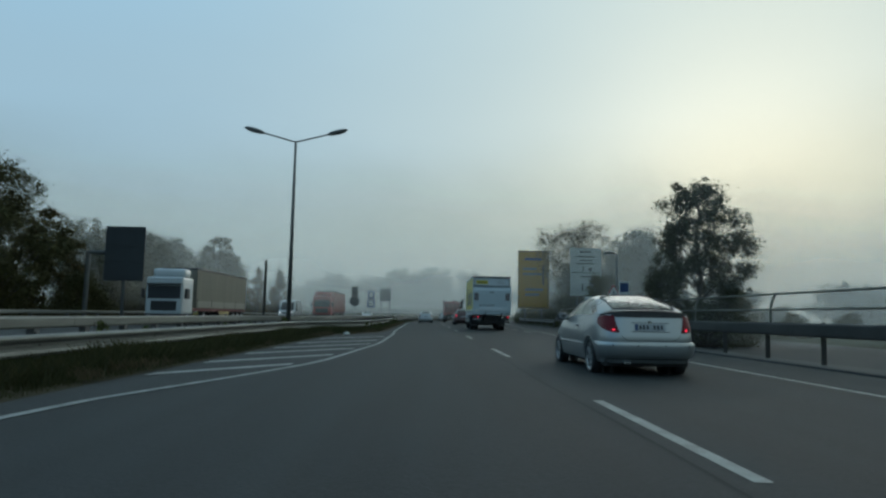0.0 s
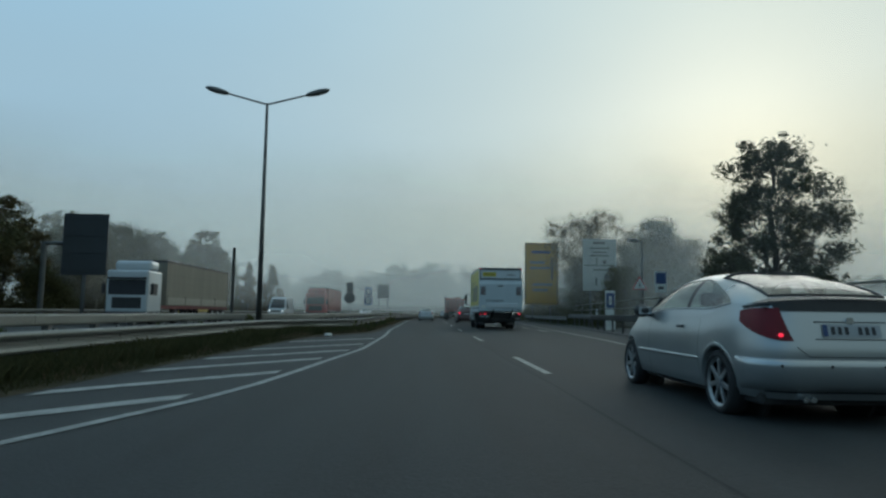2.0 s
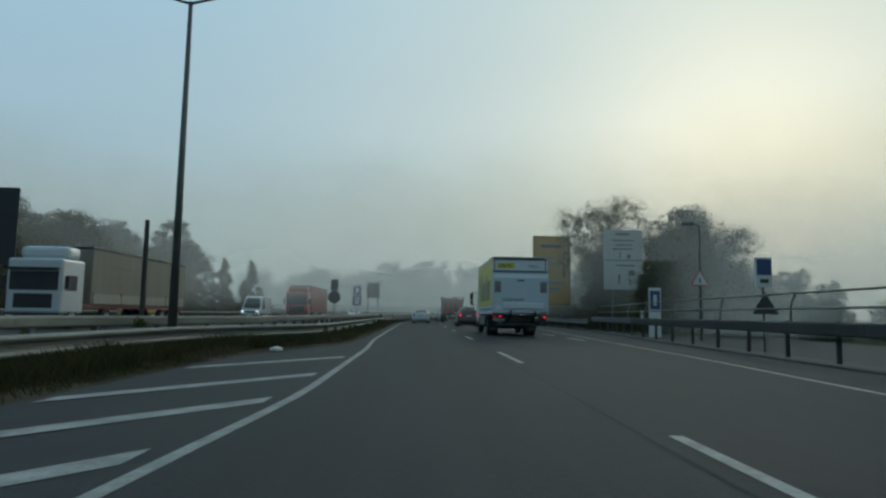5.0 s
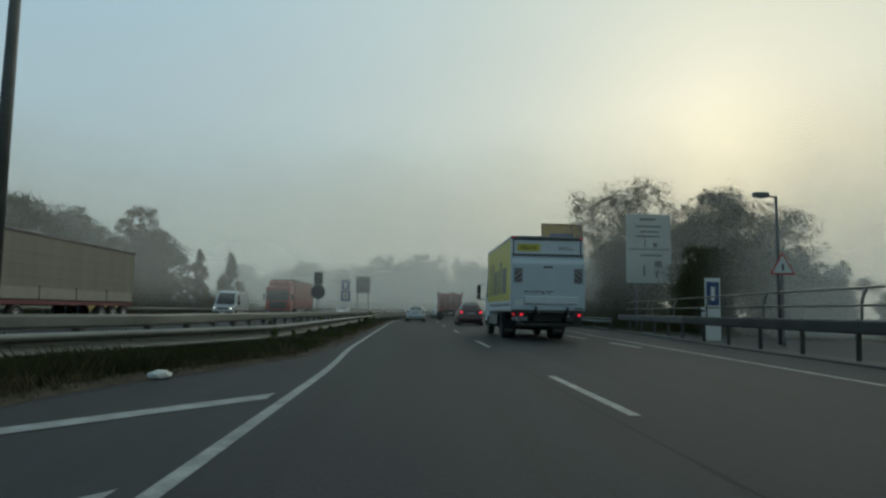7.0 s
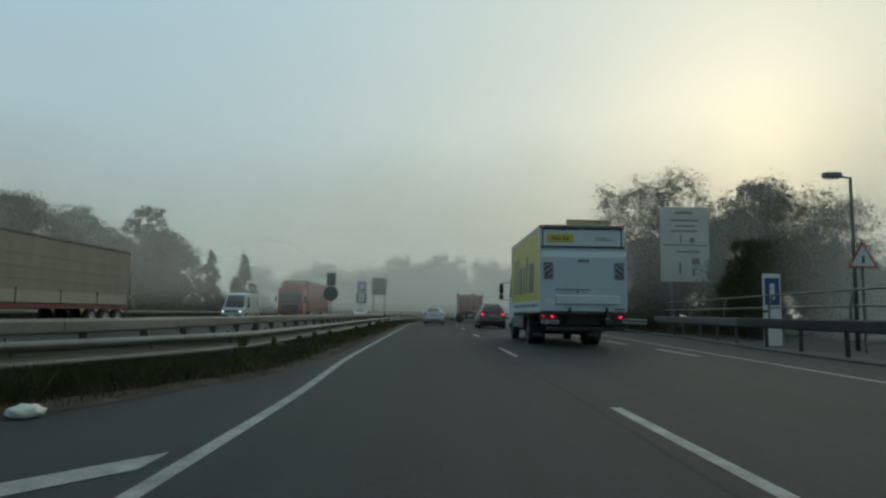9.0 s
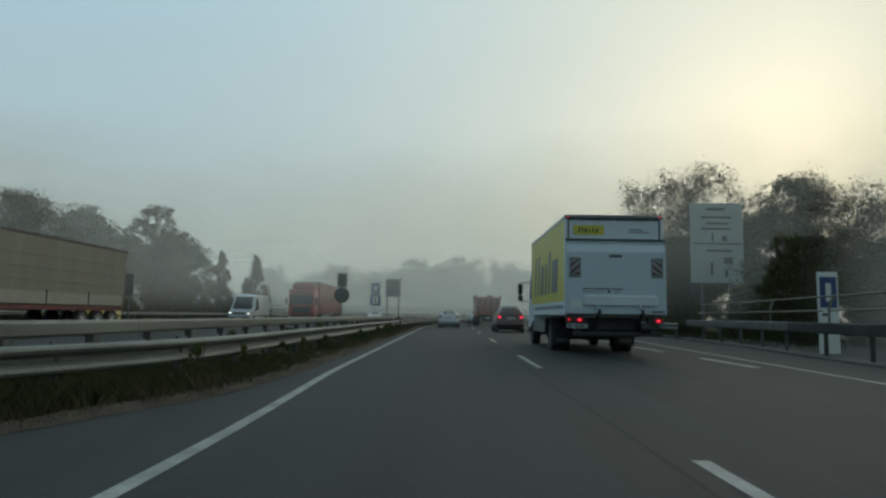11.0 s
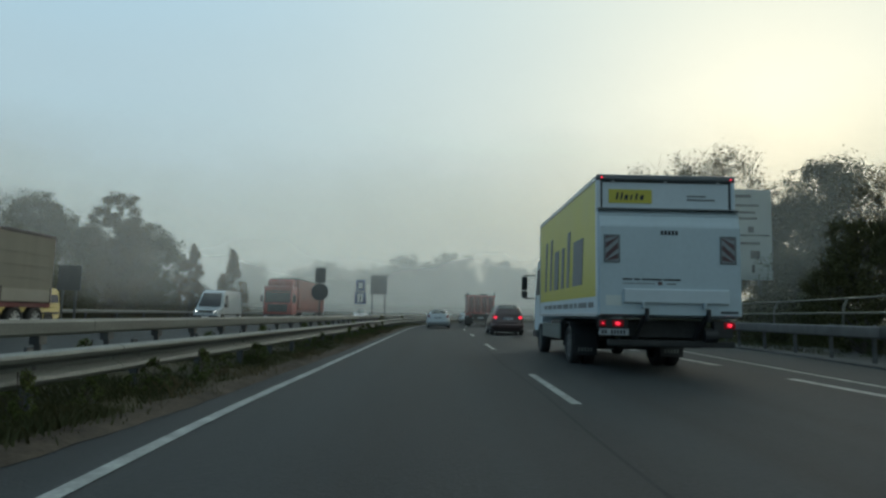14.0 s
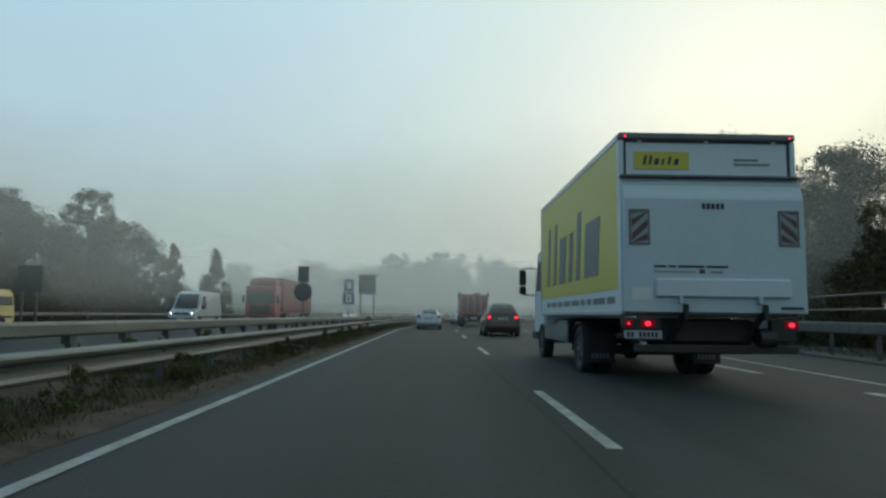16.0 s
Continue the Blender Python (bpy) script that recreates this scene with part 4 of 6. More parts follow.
    grid = [[wall(p, v) for p in loop] for v in vs]
    cells = []
    for i in range(len(vs) - 1):
        for j in range(len(loop) - 1):
            m = (grid[i][j] + grid[i + 1][j + 1]) / 2
            if any(math.hypot(m.y - wy, m.z - r) < r * 1.17 for wy in (y_f, y_r)) and abs(m.x) > 0.4 * W:
                continue
            cells.append((i, j))
    part("body", strip_faces(bmesh.new(), grid, cells), paint, c, smooth=True)
    # bonnet and rear deck close the shoulder
    rim = grid[-1]
    half_n = len(right)
    rows = []
    for k in range(half_n):
        a, b = rim[k], rim[len(loop) - 1 - k]
        rows.append([a.lerp(b, u) + Vector((0, 0, 0.05 * (1 - (2 * u - 1) ** 2) ** 0.7 * (1 if a.y > 0.7 * L else 0.3))) for u in steps(0, 1, 14)])
    part("bonnet", sheet(rows), paint, c, smooth=True)
    for wy in (y_f, y_r):
        for s in (-1, 1):
            rr = []
            for f, o in ((1.10, -0.3), (1.10, -0.004), (1.125, 0.006), (1.19, 0.007), (1.235, 0.002)):
                row = []
                for a in steps(-0.42, math.pi + 0.42, 40):
                    yy, zz = wy + r * f * math.cos(a), r + r * f * math.sin(a)
                    zz2 = max(zz, z_lo + 0.005)
                    row.append(Vector((s * (side_x(yy, zz2) + o), yy, zz2)))
                rr.append(row)
            part("wheel_arch", sheet(rr), paint, c, smooth=True)
            bm = bmesh.new()
            add_tube(bm, (s * W * 0.56, wy, r), (s * W * 0.6, wy, r), r * 1.2, n=26)
            part("wheel_well", bm, M["under"], c)
            wheel(c, s * (W - 0.115), wy, r, 0.2, s, M["alloy"], 7, 0.76)
    part("underbody", boxed(-W * 0.84, W * 0.84, 0.25, L - 0.3, 0.17, 0.34, 0.03), M["under"], c)

    # cabin: windows are openings between the pillars
    t0, t1 = top[0][0], top[-1][0]
    base = lambda t: shoulder(t * L) - 0.035
    roof_z = lambda t: base(t) + (roof - base(t)) * curve(top, t)
    wbase = lambda t: side_x(min(max(t * L, 0.3), 0.8 * L), shoulder(t * L)) * curve([(t0, 0.95), (t0 + 0.1, 0.985), (t1 - 0.06, 0.985), (t1, 0.94)], t)

    def house(t, a, grow=0.0):
        h = roof_z(t) - base(t)
        cx, sz = sgnpow(math.cos(a), 0.45), abs(math.sin(a)) ** 0.66
        k = 1 - 0.19 * sz * min(1, h / 0.36)
        return Vector((cx * (wbase(t) + grow) * k, t * L, base(t) + (h + grow) * sz))

    mid = side_span[0] + (side_span[1] - side_span[0]) * 0.42
    post = 0.011 if detail else 0.006
    wf0, wf1 = t1 - 0.2, t1 - 0.02
    ts = sorted({round(v, 5) for v in steps(t0, t1, 60) + [side_span[0], side_span[1], mid - post, mid + post, rear_glass[0], rear_glass[1], wf0, wf1]})

    def bands(t):
        lo = 0.1
        k = min((t - side_span[0]) / ((0.36 if detail else 0.16) * (side_span[1] - side_span[0])), (side_span[1] - t) / (0.42 * (side_span[1] - side_span[0])), 1)
        hi = lo + (0.88 - lo) * max(k, 0) ** 0.6 if k > 0 else lo + 0.001
        if rear_glass[0] <= t <= rear_glass[1]:
            u = (t - rear_glass[0]) / (rear_glass[1] - rear_glass[0])
            cap = 0.98 - 0.03 * u
        else:
            cap = 0.98
        return lo, min(hi, 0.9), cap

    def line(t):
        lo, hi, cap = bands(t)
        q = steps(0, lo, 3) + steps(lo, hi, 8)[1:] + steps(hi, cap, 4)[1:] + steps(cap, math.pi / 2, 9)[1:]
        return q + [math.pi - a for a in reversed(q[:-1])]

    grid = [[house(t, a) for a in line(t)] for t in ts]
    cols = len(grid[0]) - 1
    groups = {"paint": []}
    for i in range(len(ts) - 1):
        tm = (ts[i] + ts[i + 1]) / 2
        for j in range(cols):
            jj = min(j, cols - 1 - j)
            side = "l" if j > cols // 2 else "r"
            key = "paint"
            if 3 <= jj < 11 and side_span[0] < tm < side_span[1]:
                key = "pillar_" + side if abs(tm - mid) < post else ("rear_side_" if tm < mid else "front_side_") + side
            elif jj >= 15:
                if rear_glass[0] < tm < rear_glass[1]:
                    key = "rear"
                elif wf0 < tm < wf1:
                    key = "front"
            groups.setdefault(key, []).append((i, j))
    for key, cl in groups.items():
        nm = {"paint": "cabin_shell", "pillar_l": "door_pillar", "pillar_r": "door_pillar", "rear": "rear_window", "front": "windscreen"}.get(key, "side_window")
        mt = paint if key == "paint" else M["black"] if key.startswith("pillar") else M["glass_rear"] if key == "rear" else M["glass"]
        part(nm, strip_faces(bmesh.new(), grid, cl), mt, c, smooth=True)
    # dark seal round the rear window
    side_a = lambda t: bands(t)[2]
    seal = [house(t, side_a(t), 0.004) for t in steps(rear_glass[0], rear_glass[1], 12)]
    for t, flip in ((rear_glass[1], False), (rear_glass[0], True)):
        arc = [house(t, side_a(t) + (math.pi - 2 * side_a(t)) * u, 0.004) for u in steps(0, 1, 16)]
        if flip:
            seal += [house(q, math.pi - side_a(q), 0.004) for q in steps(rear_glass[1], rear_glass[0], 12)] + arc[::-1]
        else:
            seal += arc
    part("window_seal", cord(seal, 0.014), M["black"], c)
    # trim round the side windows
    for s in (0, 1):
        loop2 = [(t, bands(t)[0]) for t in steps(side_span[0], side_span[1], 30)] + [(t, bands(t)[1]) for t in steps(side_span[1], side_span[0], 40)]
        pts = [house(t, math.pi - a if s else a, 0.004) for t, a in loop2]
        part("window_trim", cord(pts, 0.009), M["black"] if not detail else paint, c)
    part("interior", boxed(-W * 0.72, W * 0.72, t0 * L + 0.35, t1 * L - 0.3, 0.4, belt - 0.08, 0.05), M["seat"], c)
    for sx in (-0.36, 0.36):
        bm = boxed(sx - 0.25, sx + 0.25, 0.45 * L, 0.49 * L, 0.4, belt + 0.1, 0.06)
        add_box(bm, sx - 0.13, sx + 0.13, 0.455 * L, 0.485 * L, belt + 0.11, belt + 0.27, 0.04)
        part("seat", bm, M["seat"], c, smooth=True)
    part("dashboard", boxed(-W * 0.7, W * 0.7, t1 * L - 0.75, t1 * L - 0.25, belt - 0.1, belt + 0.02, 0.04), M["seat"], c)

    # tail lamps wrap round the corners
    s0, s1, zb, zt = lamp or (0.56, 1.0, tail - 0.22, tail - 0.02)
    for s in (-1, 1):
        rows = []
        for u in steps(0, 1, 14):
            lo = zb + (zt - zb) * (0.72 * max(0, u - 0.12) ** 1.7)
            hi = zt - (zt - zb) * (0.3 * max(0, u - 0.55) ** 1.5)
            row = []
            for v in steps(0, 1, 8):
                z = lo + (hi - lo) * v
                ss = s0 + (s1 - s0) * u + (0.11 * v if u < 0.999 else 0) * (1 - u)
                row.append(tail_pt(s * ss, z, 0.007))
            rows.append(row)
        tl = part("tail_light", sheet(rows), M["lens_red"], c, smooth=True)
        if lamps_on:
            p = tail_pt(s * (s0 + 0.1), zb + 0.05, 0.012)
            q = p - Vector((0, 0.004, 0))
            bm = bmesh.new()
            bmesh.ops.create_uvsphere(bm, u_segments=12, v_segments=8, radius=bulb)
            bmesh.ops.transform(bm, matrix=Matrix.Translation(q) @ Matrix.Diagonal((1.2, 0.35, 0.8, 1)), verts=bm.verts)
            part("bulb", bm, M["glow_red"], tl, smooth=True)
        xs = side_x(0.645 * L, belt - 0.02)
        bm = bmesh.new()
        bmesh.ops.create_uvsphere(bm, u_segments=16, v_segments=10, radius=1)
        bmesh.ops.transform(bm, matrix=Matrix.Translation((s * (xs + 0.1), 0.655 * L, belt + 0.06)) @ Matrix.Diagonal((0.12, 0.09, 0.085, 1)), verts=bm.verts)
        add_box(bm, min(s * (xs - 0.06), s * (xs + 0.04)), max(s * (xs - 0.06), s * (xs + 0.04)), 0.65 * L, 0.672 * L, belt - 0.015, belt + 0.03, 0.008)
        mir = part("mirror", bm, paint if not detail else M["black"], c, smooth=True)
        part("mirror_glass", boxed(s * (xs + 0.1) - 0.085, s * (xs + 0.1) + 0.085, 0.655 * L - 0.08, 0.655 * L - 0.072, belt + 0.01, belt + 0.11, 0.003), M["chrome"], mir)
        hx = s * (side_x(0.4 * L, belt - 0.12) + 0.012)
        part("door_handle", boxed(hx - 0.018, hx + 0.018, 0.385 * L, 0.43 * L, belt - 0.13, belt - 0.095, 0.014), M["dark_alu"] if detail else paint, c, smooth=True)
        rows = [[Vector((s * (side_x(yy, zz) + o), yy, zz)) for zz, o in ((0.5, 0.0), (0.505, 0.013), (0.53, 0.013), (0.54, 0.0))] for yy in steps(y_r + r * 1.3, y_f - r * 1.3, 14)]
        part("side_moulding", sheet(rows), paint, c, smooth=True)
        for dy in ((0.22 * L + 0.32, 0.64 * L) if detail else (0.25 * L, 0.44 * L, 0.63 * L)):
            rows = [[Vector((s * (side_x(dy + o, zz) + 0.002), dy + o, zz)) for o in (-0.003, 0.003)] for zz in steps(0.3, belt - 0.02, 8)]
            part("door_seam", sheet(rows), M["black"], c)
        if rz:
            part("headlight", boxed(s * W * 0.5 - 0.16, s * W * 0.5 + 0.16, L * 0.96, L * 0.985, hood - 0.34, hood - 0.22, 0.03), M["glow_white"], c, smooth=True)
    # bumper follows the tail
    cut = y_r - r * 1.2
    s_end = next(run[k] for k in range(NS) if ring[k].y > cut)
    rows = []
    for z, o in ((0.285, -0.03), (0.32, 0.02), (0.38, 0.042), (0.46, 0.05), (0.53, 0.052), (0.57, 0.045), (0.592, 0.02), (0.6, -0.02)):
        rows.append([tail_pt(ss, z, o * min(1, 0.2 + (s_end - abs(ss)) / 0.2)) for ss in steps(-s_end, s_end, 60)])
    part("bumper", sheet(rows), paint, c, smooth=True)
    rows = [[tail_pt(ss, z, o) for ss in steps(-0.78, 0.78, 24)] for z, o in ((0.22, -0.1), (0.25, -0.02), (0.325, 0.015))]
    part("lower_valance", sheet(rows), M["black"], c, smooth=True)
    zp = tail - 0.235
    pw = 0.52
    pl = part("number_plate", sheet([[tail_pt(ss, z, 0.012) for ss in steps(-pw / 2, pw / 2, 8)] for z in (zp - 0.055, zp + 0.055)]), M["shaded_plate"], c)
    part("plate_band", sheet([[tail_pt(ss, z, 0.016) for ss in (-pw / 2 + 0.004, -pw / 2 + 0.045)] for z in (zp - 0.05, zp + 0.05)]), M["blue"], pl)
    for k in range(7):
        if k != 3:
            x0 = -pw / 2 + 0.075 + k * 0.06
            part("plate_bar", sheet([[tail_pt(ss, z, 0.016) for ss in (x0, x0 + 0.034)] for z in (zp - 0.034, zp + 0.034)]), M["ink"], pl)
    if detail:
        # tailgate seam, and grey strips above and below the plate
        for sa, za, sb, zb2 in ((-0.40, 0.615, 0.40, 0.615), (-0.40, 0.615, -0.50, 0.7), (0.40, 0.615, 0.50, 0.7)):
            bm = cord([tail_pt(sa + (sb - sa) * k / 12, za + (zb2 - za) * k / 12, 0.001) for k in range(13)], 0.004, 4, False)
            part("tailgate_seam", bm, M["black"], c)
        for z in (zp - 0.075, zp + 0.075):
            bm = cord([tail_pt(-0.33 + 0.66 * k / 10, z, 0.004) for k in range(11)], 0.006, 5, False)
            part("plate_recess", bm, M["grey_ink"], c)
        bm = bmesh.new()
        for k in (-0.035, 0.035):
            add_tube(bm, (-0.4 + k, 0.05, 0.245), (-0.4 + k, 0.28, 0.245), 0.026, n=12)
        part("exhaust", bm, M["chrome"], c)
        for sx in (-0.62, -0.22, 0.22, 0.62):
            p = tail_pt(sx, 0.535, 0.05)
            part("parking_sensor", tube(p + Vector((0, 0.01, 0)), p - Vector((0, 0.008, 0)), 0.013), M["black"], c)
        p = tail_pt(0, tail - 0.15, 0)
        part("badge", tube(p + Vector((0, 0.01, 0)), p - Vector((0, 0.014, 0)), 0.035, n=16), M["chrome"], c)
    if spoiler:
        rows = []
        for k in steps(0, 1, 5):
            row = []
            for ss in steps(-0.98, 0.98, 36):
                q = tail_pt(ss, tail - 0.02, 0.02)
                f = abs(ss) / 0.98
                row.append(Vector((q.x * (1 - 0.05 * k), q.y + 0.02 + 0.2 * k, tail + 0.045 + 0.03 * k - 0.075 * f ** 2.2)))
            rows.append(row)
        bm = sheet(rows)
        solid(bm, 0.04)
        part("spoiler", bm, M["black"], c, "black rear spoiler lip", smooth=True)
        rows = [[tail_pt(ss, z, 0.006) for ss in steps(-w, w, 24)] for z, w in ((tail - 0.07, 0.64), (tail - 0.03, 0.68), (tail + 0.02, 0.72))]
        part("glass_strip", sheet(rows), M["black"], c, "dark glass strip beneath the spoiler", smooth=True)
    return c


COUPE_TOP = [(0.045, 0.0), (0.12, 0.42), (0.22, 0.79), (0.33, 0.98), (0.44, 1.0), (0.54, 0.95), (0.64, 0.7), (0.77, 0.0)]
SEDAN_TOP = [(0.12, 0.0), (0.2, 0.55), (0.3, 0.95), (0.42, 1.0), (0.54, 0.96), (0.62, 0.75), (0.75, 0.0)]
SUV_TOP = [(0.005, 0.0), (0.03, 0.55), (0.08, 0.92), (0.25, 1.0), (0.5, 0.98), (0.6, 0.8), (0.74, 0.0)]
car("coupe", "silver-blue three-door coupe with black spoiler on asphalt", 2.96, 7.95, 0, 4.34, 1.73, 0.96, 1.445, 0.9, 2.715, 0.76, 0.315, M["silver"], COUPE_TOP, 1.08, spoiler=True, rear_glass=(0.095, 0.31), side_span=(0.165, 0.735), lamp=(0.52, 1.04, 0.75, 1.04))
car("suv", "dark reddish-grey compact people carrier with lit tail lamps", 3.1, 63, 0, 4.3, 1.8, 1.0, 1.62, 1.0, 2.6, 0.85, 0.33, M["dark_car"], SUV_TOP, 1.1, detail=False, bulb=0.085, rear_glass=(0.03, 0.12), side_span=(0.1, 0.68))
car("saloon", "white saloon car driving ahead in the fog", -0.6, 76, 0, 4.4, 1.72, 0.93, 1.44, 0.88, 2.6, 0.85, 0.31, M["white_car"], SEDAN_TOP, 1.0, detail=False, rear_glass=(0.15, 0.28), side_span=(0.22, 0.7), lamps_on=False)
car("estate_car", "pale estate car far ahead in the fog", 2.6, 106, 0, 4.4, 1.74, 0.95, 1.48, 0.9, 2.6, 0.85, 0.31, M["silver"], SUV_TOP, 1.02, detail=False, rear_glass=(0.03, 0.12), side_span=(0.1, 0.68), lamps_on=False)
car("oncoming_saloon", "light grey car on the oncoming carriageway with headlamps", -11.0, 118, 180, 4.4, 1.74, 0.93, 1.44, 0.88, 2.6, 0.85, 0.31, M["white_car"], SEDAN_TOP, 1.0, detail=False, rear_glass=(0.15, 0.28), side_span=(0.22, 0.7), lamps_on=False)


def box_truck(x, y):
    """Box lorry with a folded tail lift; origin at its rear left foot, nose towards +y."""
    t = thing("box_truck", "white and yellow box lorry with closed tail lift", "truck", x, y)
    Wd, L, z0, z1 = 2.5, 6.75, 1.05, 3.6
    part("cargo_box", boxed(0.02, Wd - 0.02, 0.1, L, z0, z1 - 0.03, 0.02), M["lid_white"], t)
    # left flank
    part("yellow_panel", boxed(0.008, 0.03, 0.12, L - 0.06, 1.4, z1 - 0.1), M["yellow"], t, "yellow advertising panel on the flank")
    part("skirt_panel", boxed(0.006, 0.03, 0.12, L - 0.06, z0 + 0.05, 1.392), M["lid_white"], t)
    for name, za, zb in (("roof_rail", z1 - 0.1, z1), ("floor_rail", z0 - 0.02, z0 + 0.05)):
        for sx in (0, 1):
            part(name, boxed(sx * (Wd - 0.05) - 0.004, sx * (Wd - 0.05) + 0.054, 0.05, L + 0.02, za, zb, 0.012), M["alu"], t)
    for sx in (0, 1):
        part("front_corner_post", boxed(sx * (Wd - 0.05) - 0.004, sx * (Wd - 0.05) + 0.054, L - 0.06, L + 0.02, z0, z1, 0.012), M["alu"], t)
    # lettering turned into plain slanted shapes
    logo = [(5.75, 1.28, 0.26), (5.0, 1.28, 0.26), (4.2, 0.92, 0.6), (3.4, 0.92, 0.32), (2.75, 1.2, 0.3), (1.75, 0.92, 0.95)]
    for yy, h, w in logo:
        sh = Matrix.Identity(4)
        sh[1][2] = -0.16
        bm = boxed(-0.001, 0.012, -w / 2, w / 2, 0, h, 0.0, Matrix.Translation((0, yy, 1.66)) @ sh)
        part("logo_shape", bm, M["grey_ink"], t, "dark grey slanted shape of the lettering")
    yy = 5.9
    rg = random.Random(3)
    while yy > 0.6:
        w = rg.uniform(0.3, 0.8)
        part("text_bar", boxed(0.0, 0.012, yy - w, yy, 1.2, 1.3), M["grey_ink"], t)
        yy -= w + 0.14
    # rear frame and header
    part("roof_profile", boxed(-0.004, Wd + 0.004, -0.02, 0.12, z1 - 0.1, z1 + 0.01, 0.03), M["dark_alu"], t)
    for sx in (0, 1):
        part("corner_post", boxed(sx * (Wd - 0.07), sx * (Wd - 0.07) + 0.07, 0.0, 0.12, z0, z1 - 0.1, 0.012), M["lid_white"], t)
        part("door_gap", boxed(sx * (Wd - 0.15) + 0.045, sx * (Wd - 0.15) + 0.105, 0.03, 0.1, 2.99, z1 - 0.1), M["black"], t)
        part("marker_lamp", boxed(sx * (Wd - 0.17) + 0.068, sx * (Wd - 0.17) + 0.1, -0.033, -0.02, z1 - 0.068, z1 - 0.04, 0.006), M["glow_red"], t, "small red marker lamp")
    part("header_panel", boxed(0.11, Wd - 0.11, 0.03, 0.1, 3.0, z1 - 0.13), M["lid_white"], t)
    part("header_seal", boxed(0.12, Wd - 0.12, 0.02, 0.1, z1 - 0.13, z1 - 0.1), M["black"], t)
    for xx in (0.3, 1.25, 2.2):
        part("header_clip", boxed(xx - 0.03, xx + 0.03, 0.01, 0.04, z1 - 0.14, z1 - 0.1, 0.006), M["alu"], t)
    lp = part("logo_plate", boxed(0.22, 1.0, 0.018, 0.03, 3.09, 3.34), M["yellow"], t, "yellow plate on the header")
    for k, (xx, h, w) in enumerate([(0.36, 0.13, 0.035), (0.44, 0.13, 0.035), (0.53, 0.09, 0.06), (0.62, 0.09, 0.03), (0.71, 0.12, 0.035), (0.81, 0.09, 0.06)]):
        sh = Matrix.Identity(4)
        sh[0][2] = 0.2
        part("logo_shape", boxed(-w / 2, w / 2, 0.012, 0.02, 0, h, 0, Matrix.Translation((xx, 0, 3.15)) @ sh), M["ink"], lp)
    for zz, xa, xb in ((3.235, 1.64, 1.98), (3.17, 1.64, 2.14)):
        part("text_bar", boxed(xa, xb, 0.022, 0.031, zz - 0.014, zz + 0.014), M["grey_ink"], t)
    # tail lift platform, folded up, leaning slightly
    lift = part("lift_platform", boxed(0.0, Wd + 0.03, -0.06, 0.02, z0 + 0.02, 2.9, 0.012), M["lift"], t, "pale blue-grey folded tail lift platform")
    bm = extrude_line([(-0.1, z0 + 0.02), (-0.135, z0 + 0.04), (-0.135, 2.64), (-0.125, 2.68), (-0.02, 2.94), (0.0, 2.94), (0.0, z0 + 0.02)], (0.02, Wd + 0.01), lambda k: 0.0)
    bmesh.ops.transform(bm, matrix=Matrix(((0, 1, 0, 0), (1, 0, 0, 0), (0, 0, 1, 0), (0, 0, 0, 1))), verts=bm.verts)
    bmesh.ops.recalc_face_normals(bm, faces=bm.faces)
    part("lift_skin", bm, M["lift"], lift)
    part("lift_edge", boxed(0.0, Wd + 0.03, -0.11, 0.03, 2.955, 2.985, 0.006), M["dark_alu"], lift)
    for k, xx in enumerate((1.1, 1.165, 1.23, 1.295, 1.36)):
        part("badge_bar", boxed(xx, xx + 0.045, -0.142, -0.135, 2.5, 2.58), M["ink"], lift)
    for xa in (0.11, 2.17):
        hp = part("hazard_plate", boxed(xa, xa + 0.24, -0.147, -0.136, 2.02, 2.47, 0.004), M["hazard_white"], lift, "red and white diagonal hazard plate")
        for k in range(-1, 4):
            za = 2.06 + k * 0.19
            bm = bmesh.new()
            q = [(xa + 0.01, za), (xa + 0.01, za + 0.1), (xa + 0.23, za - 0.1), (xa + 0.23, za - 0.2)]
            if xa < 1:
                q = [(2 * xa + 0.24 - px, pz) for px, pz in q]
            q = [(px, min(max(pz, 2.03), 2.46)) for px, pz in q]
            bm.faces.new([bm.verts.new((px, -0.1505, pz)) for px, pz in q])
            part("hazard_stripe", bm, M["hazard_red"], hp)
        for px0, px1, pz0, pz1 in ((xa - 0.02, xa + 0.26, 2.0, 2.02), (xa - 0.02, xa + 0.26, 2.47, 2.49), (xa - 0.02, xa, 2.0, 2.49), (xa + 0.24, xa + 0.26, 2.0, 2.49)):
            part("plate_frame", boxed(px0, px1, -0.15, -0.136, pz0, pz1), M["dark_alu"], hp)
    yy = 0.42
    for w in (0.17, 0.1, 0.36, 0.3):
        part("text_bar", boxed(yy, yy + w, -0.14, -0.135, 1.69, 1.72), M["ink"], lift)
        yy += w + 0.03
    part("text_bar", boxed(0.42, 0.98, -0.14, -0.135, 1.625, 1.64), M["grey_ink"], lift)
    part("text_bar", boxed(1.2, 1.36, -0.14, -0.135, 1.62, 1.645), M["grey_ink"], lift)
    part("red_mark", boxed(1.04, 1.12, -0.14, -0.135, 1.61, 1.67), M["hazard_red"], lift)
    part("sticker", boxed(0.12, 0.4, -0.14, -0.135, 1.24, 1.42), M["sign_white"], lift)
    part("step_plate", boxed(0.43, 2.28, -0.19, -0.135, 1.29, 1.54, 0.02), M["lid_white"], lift, "paler folded step plate")
    part("flap", boxed(2.14, 2.45, -0.145, -0.134, 1.13, 1.17), M["ink"], lift)
    part("label_strip", boxed(2.1, 2.46, -0.143, -0.134, 1.12, 1.25), M["lift"], lift)
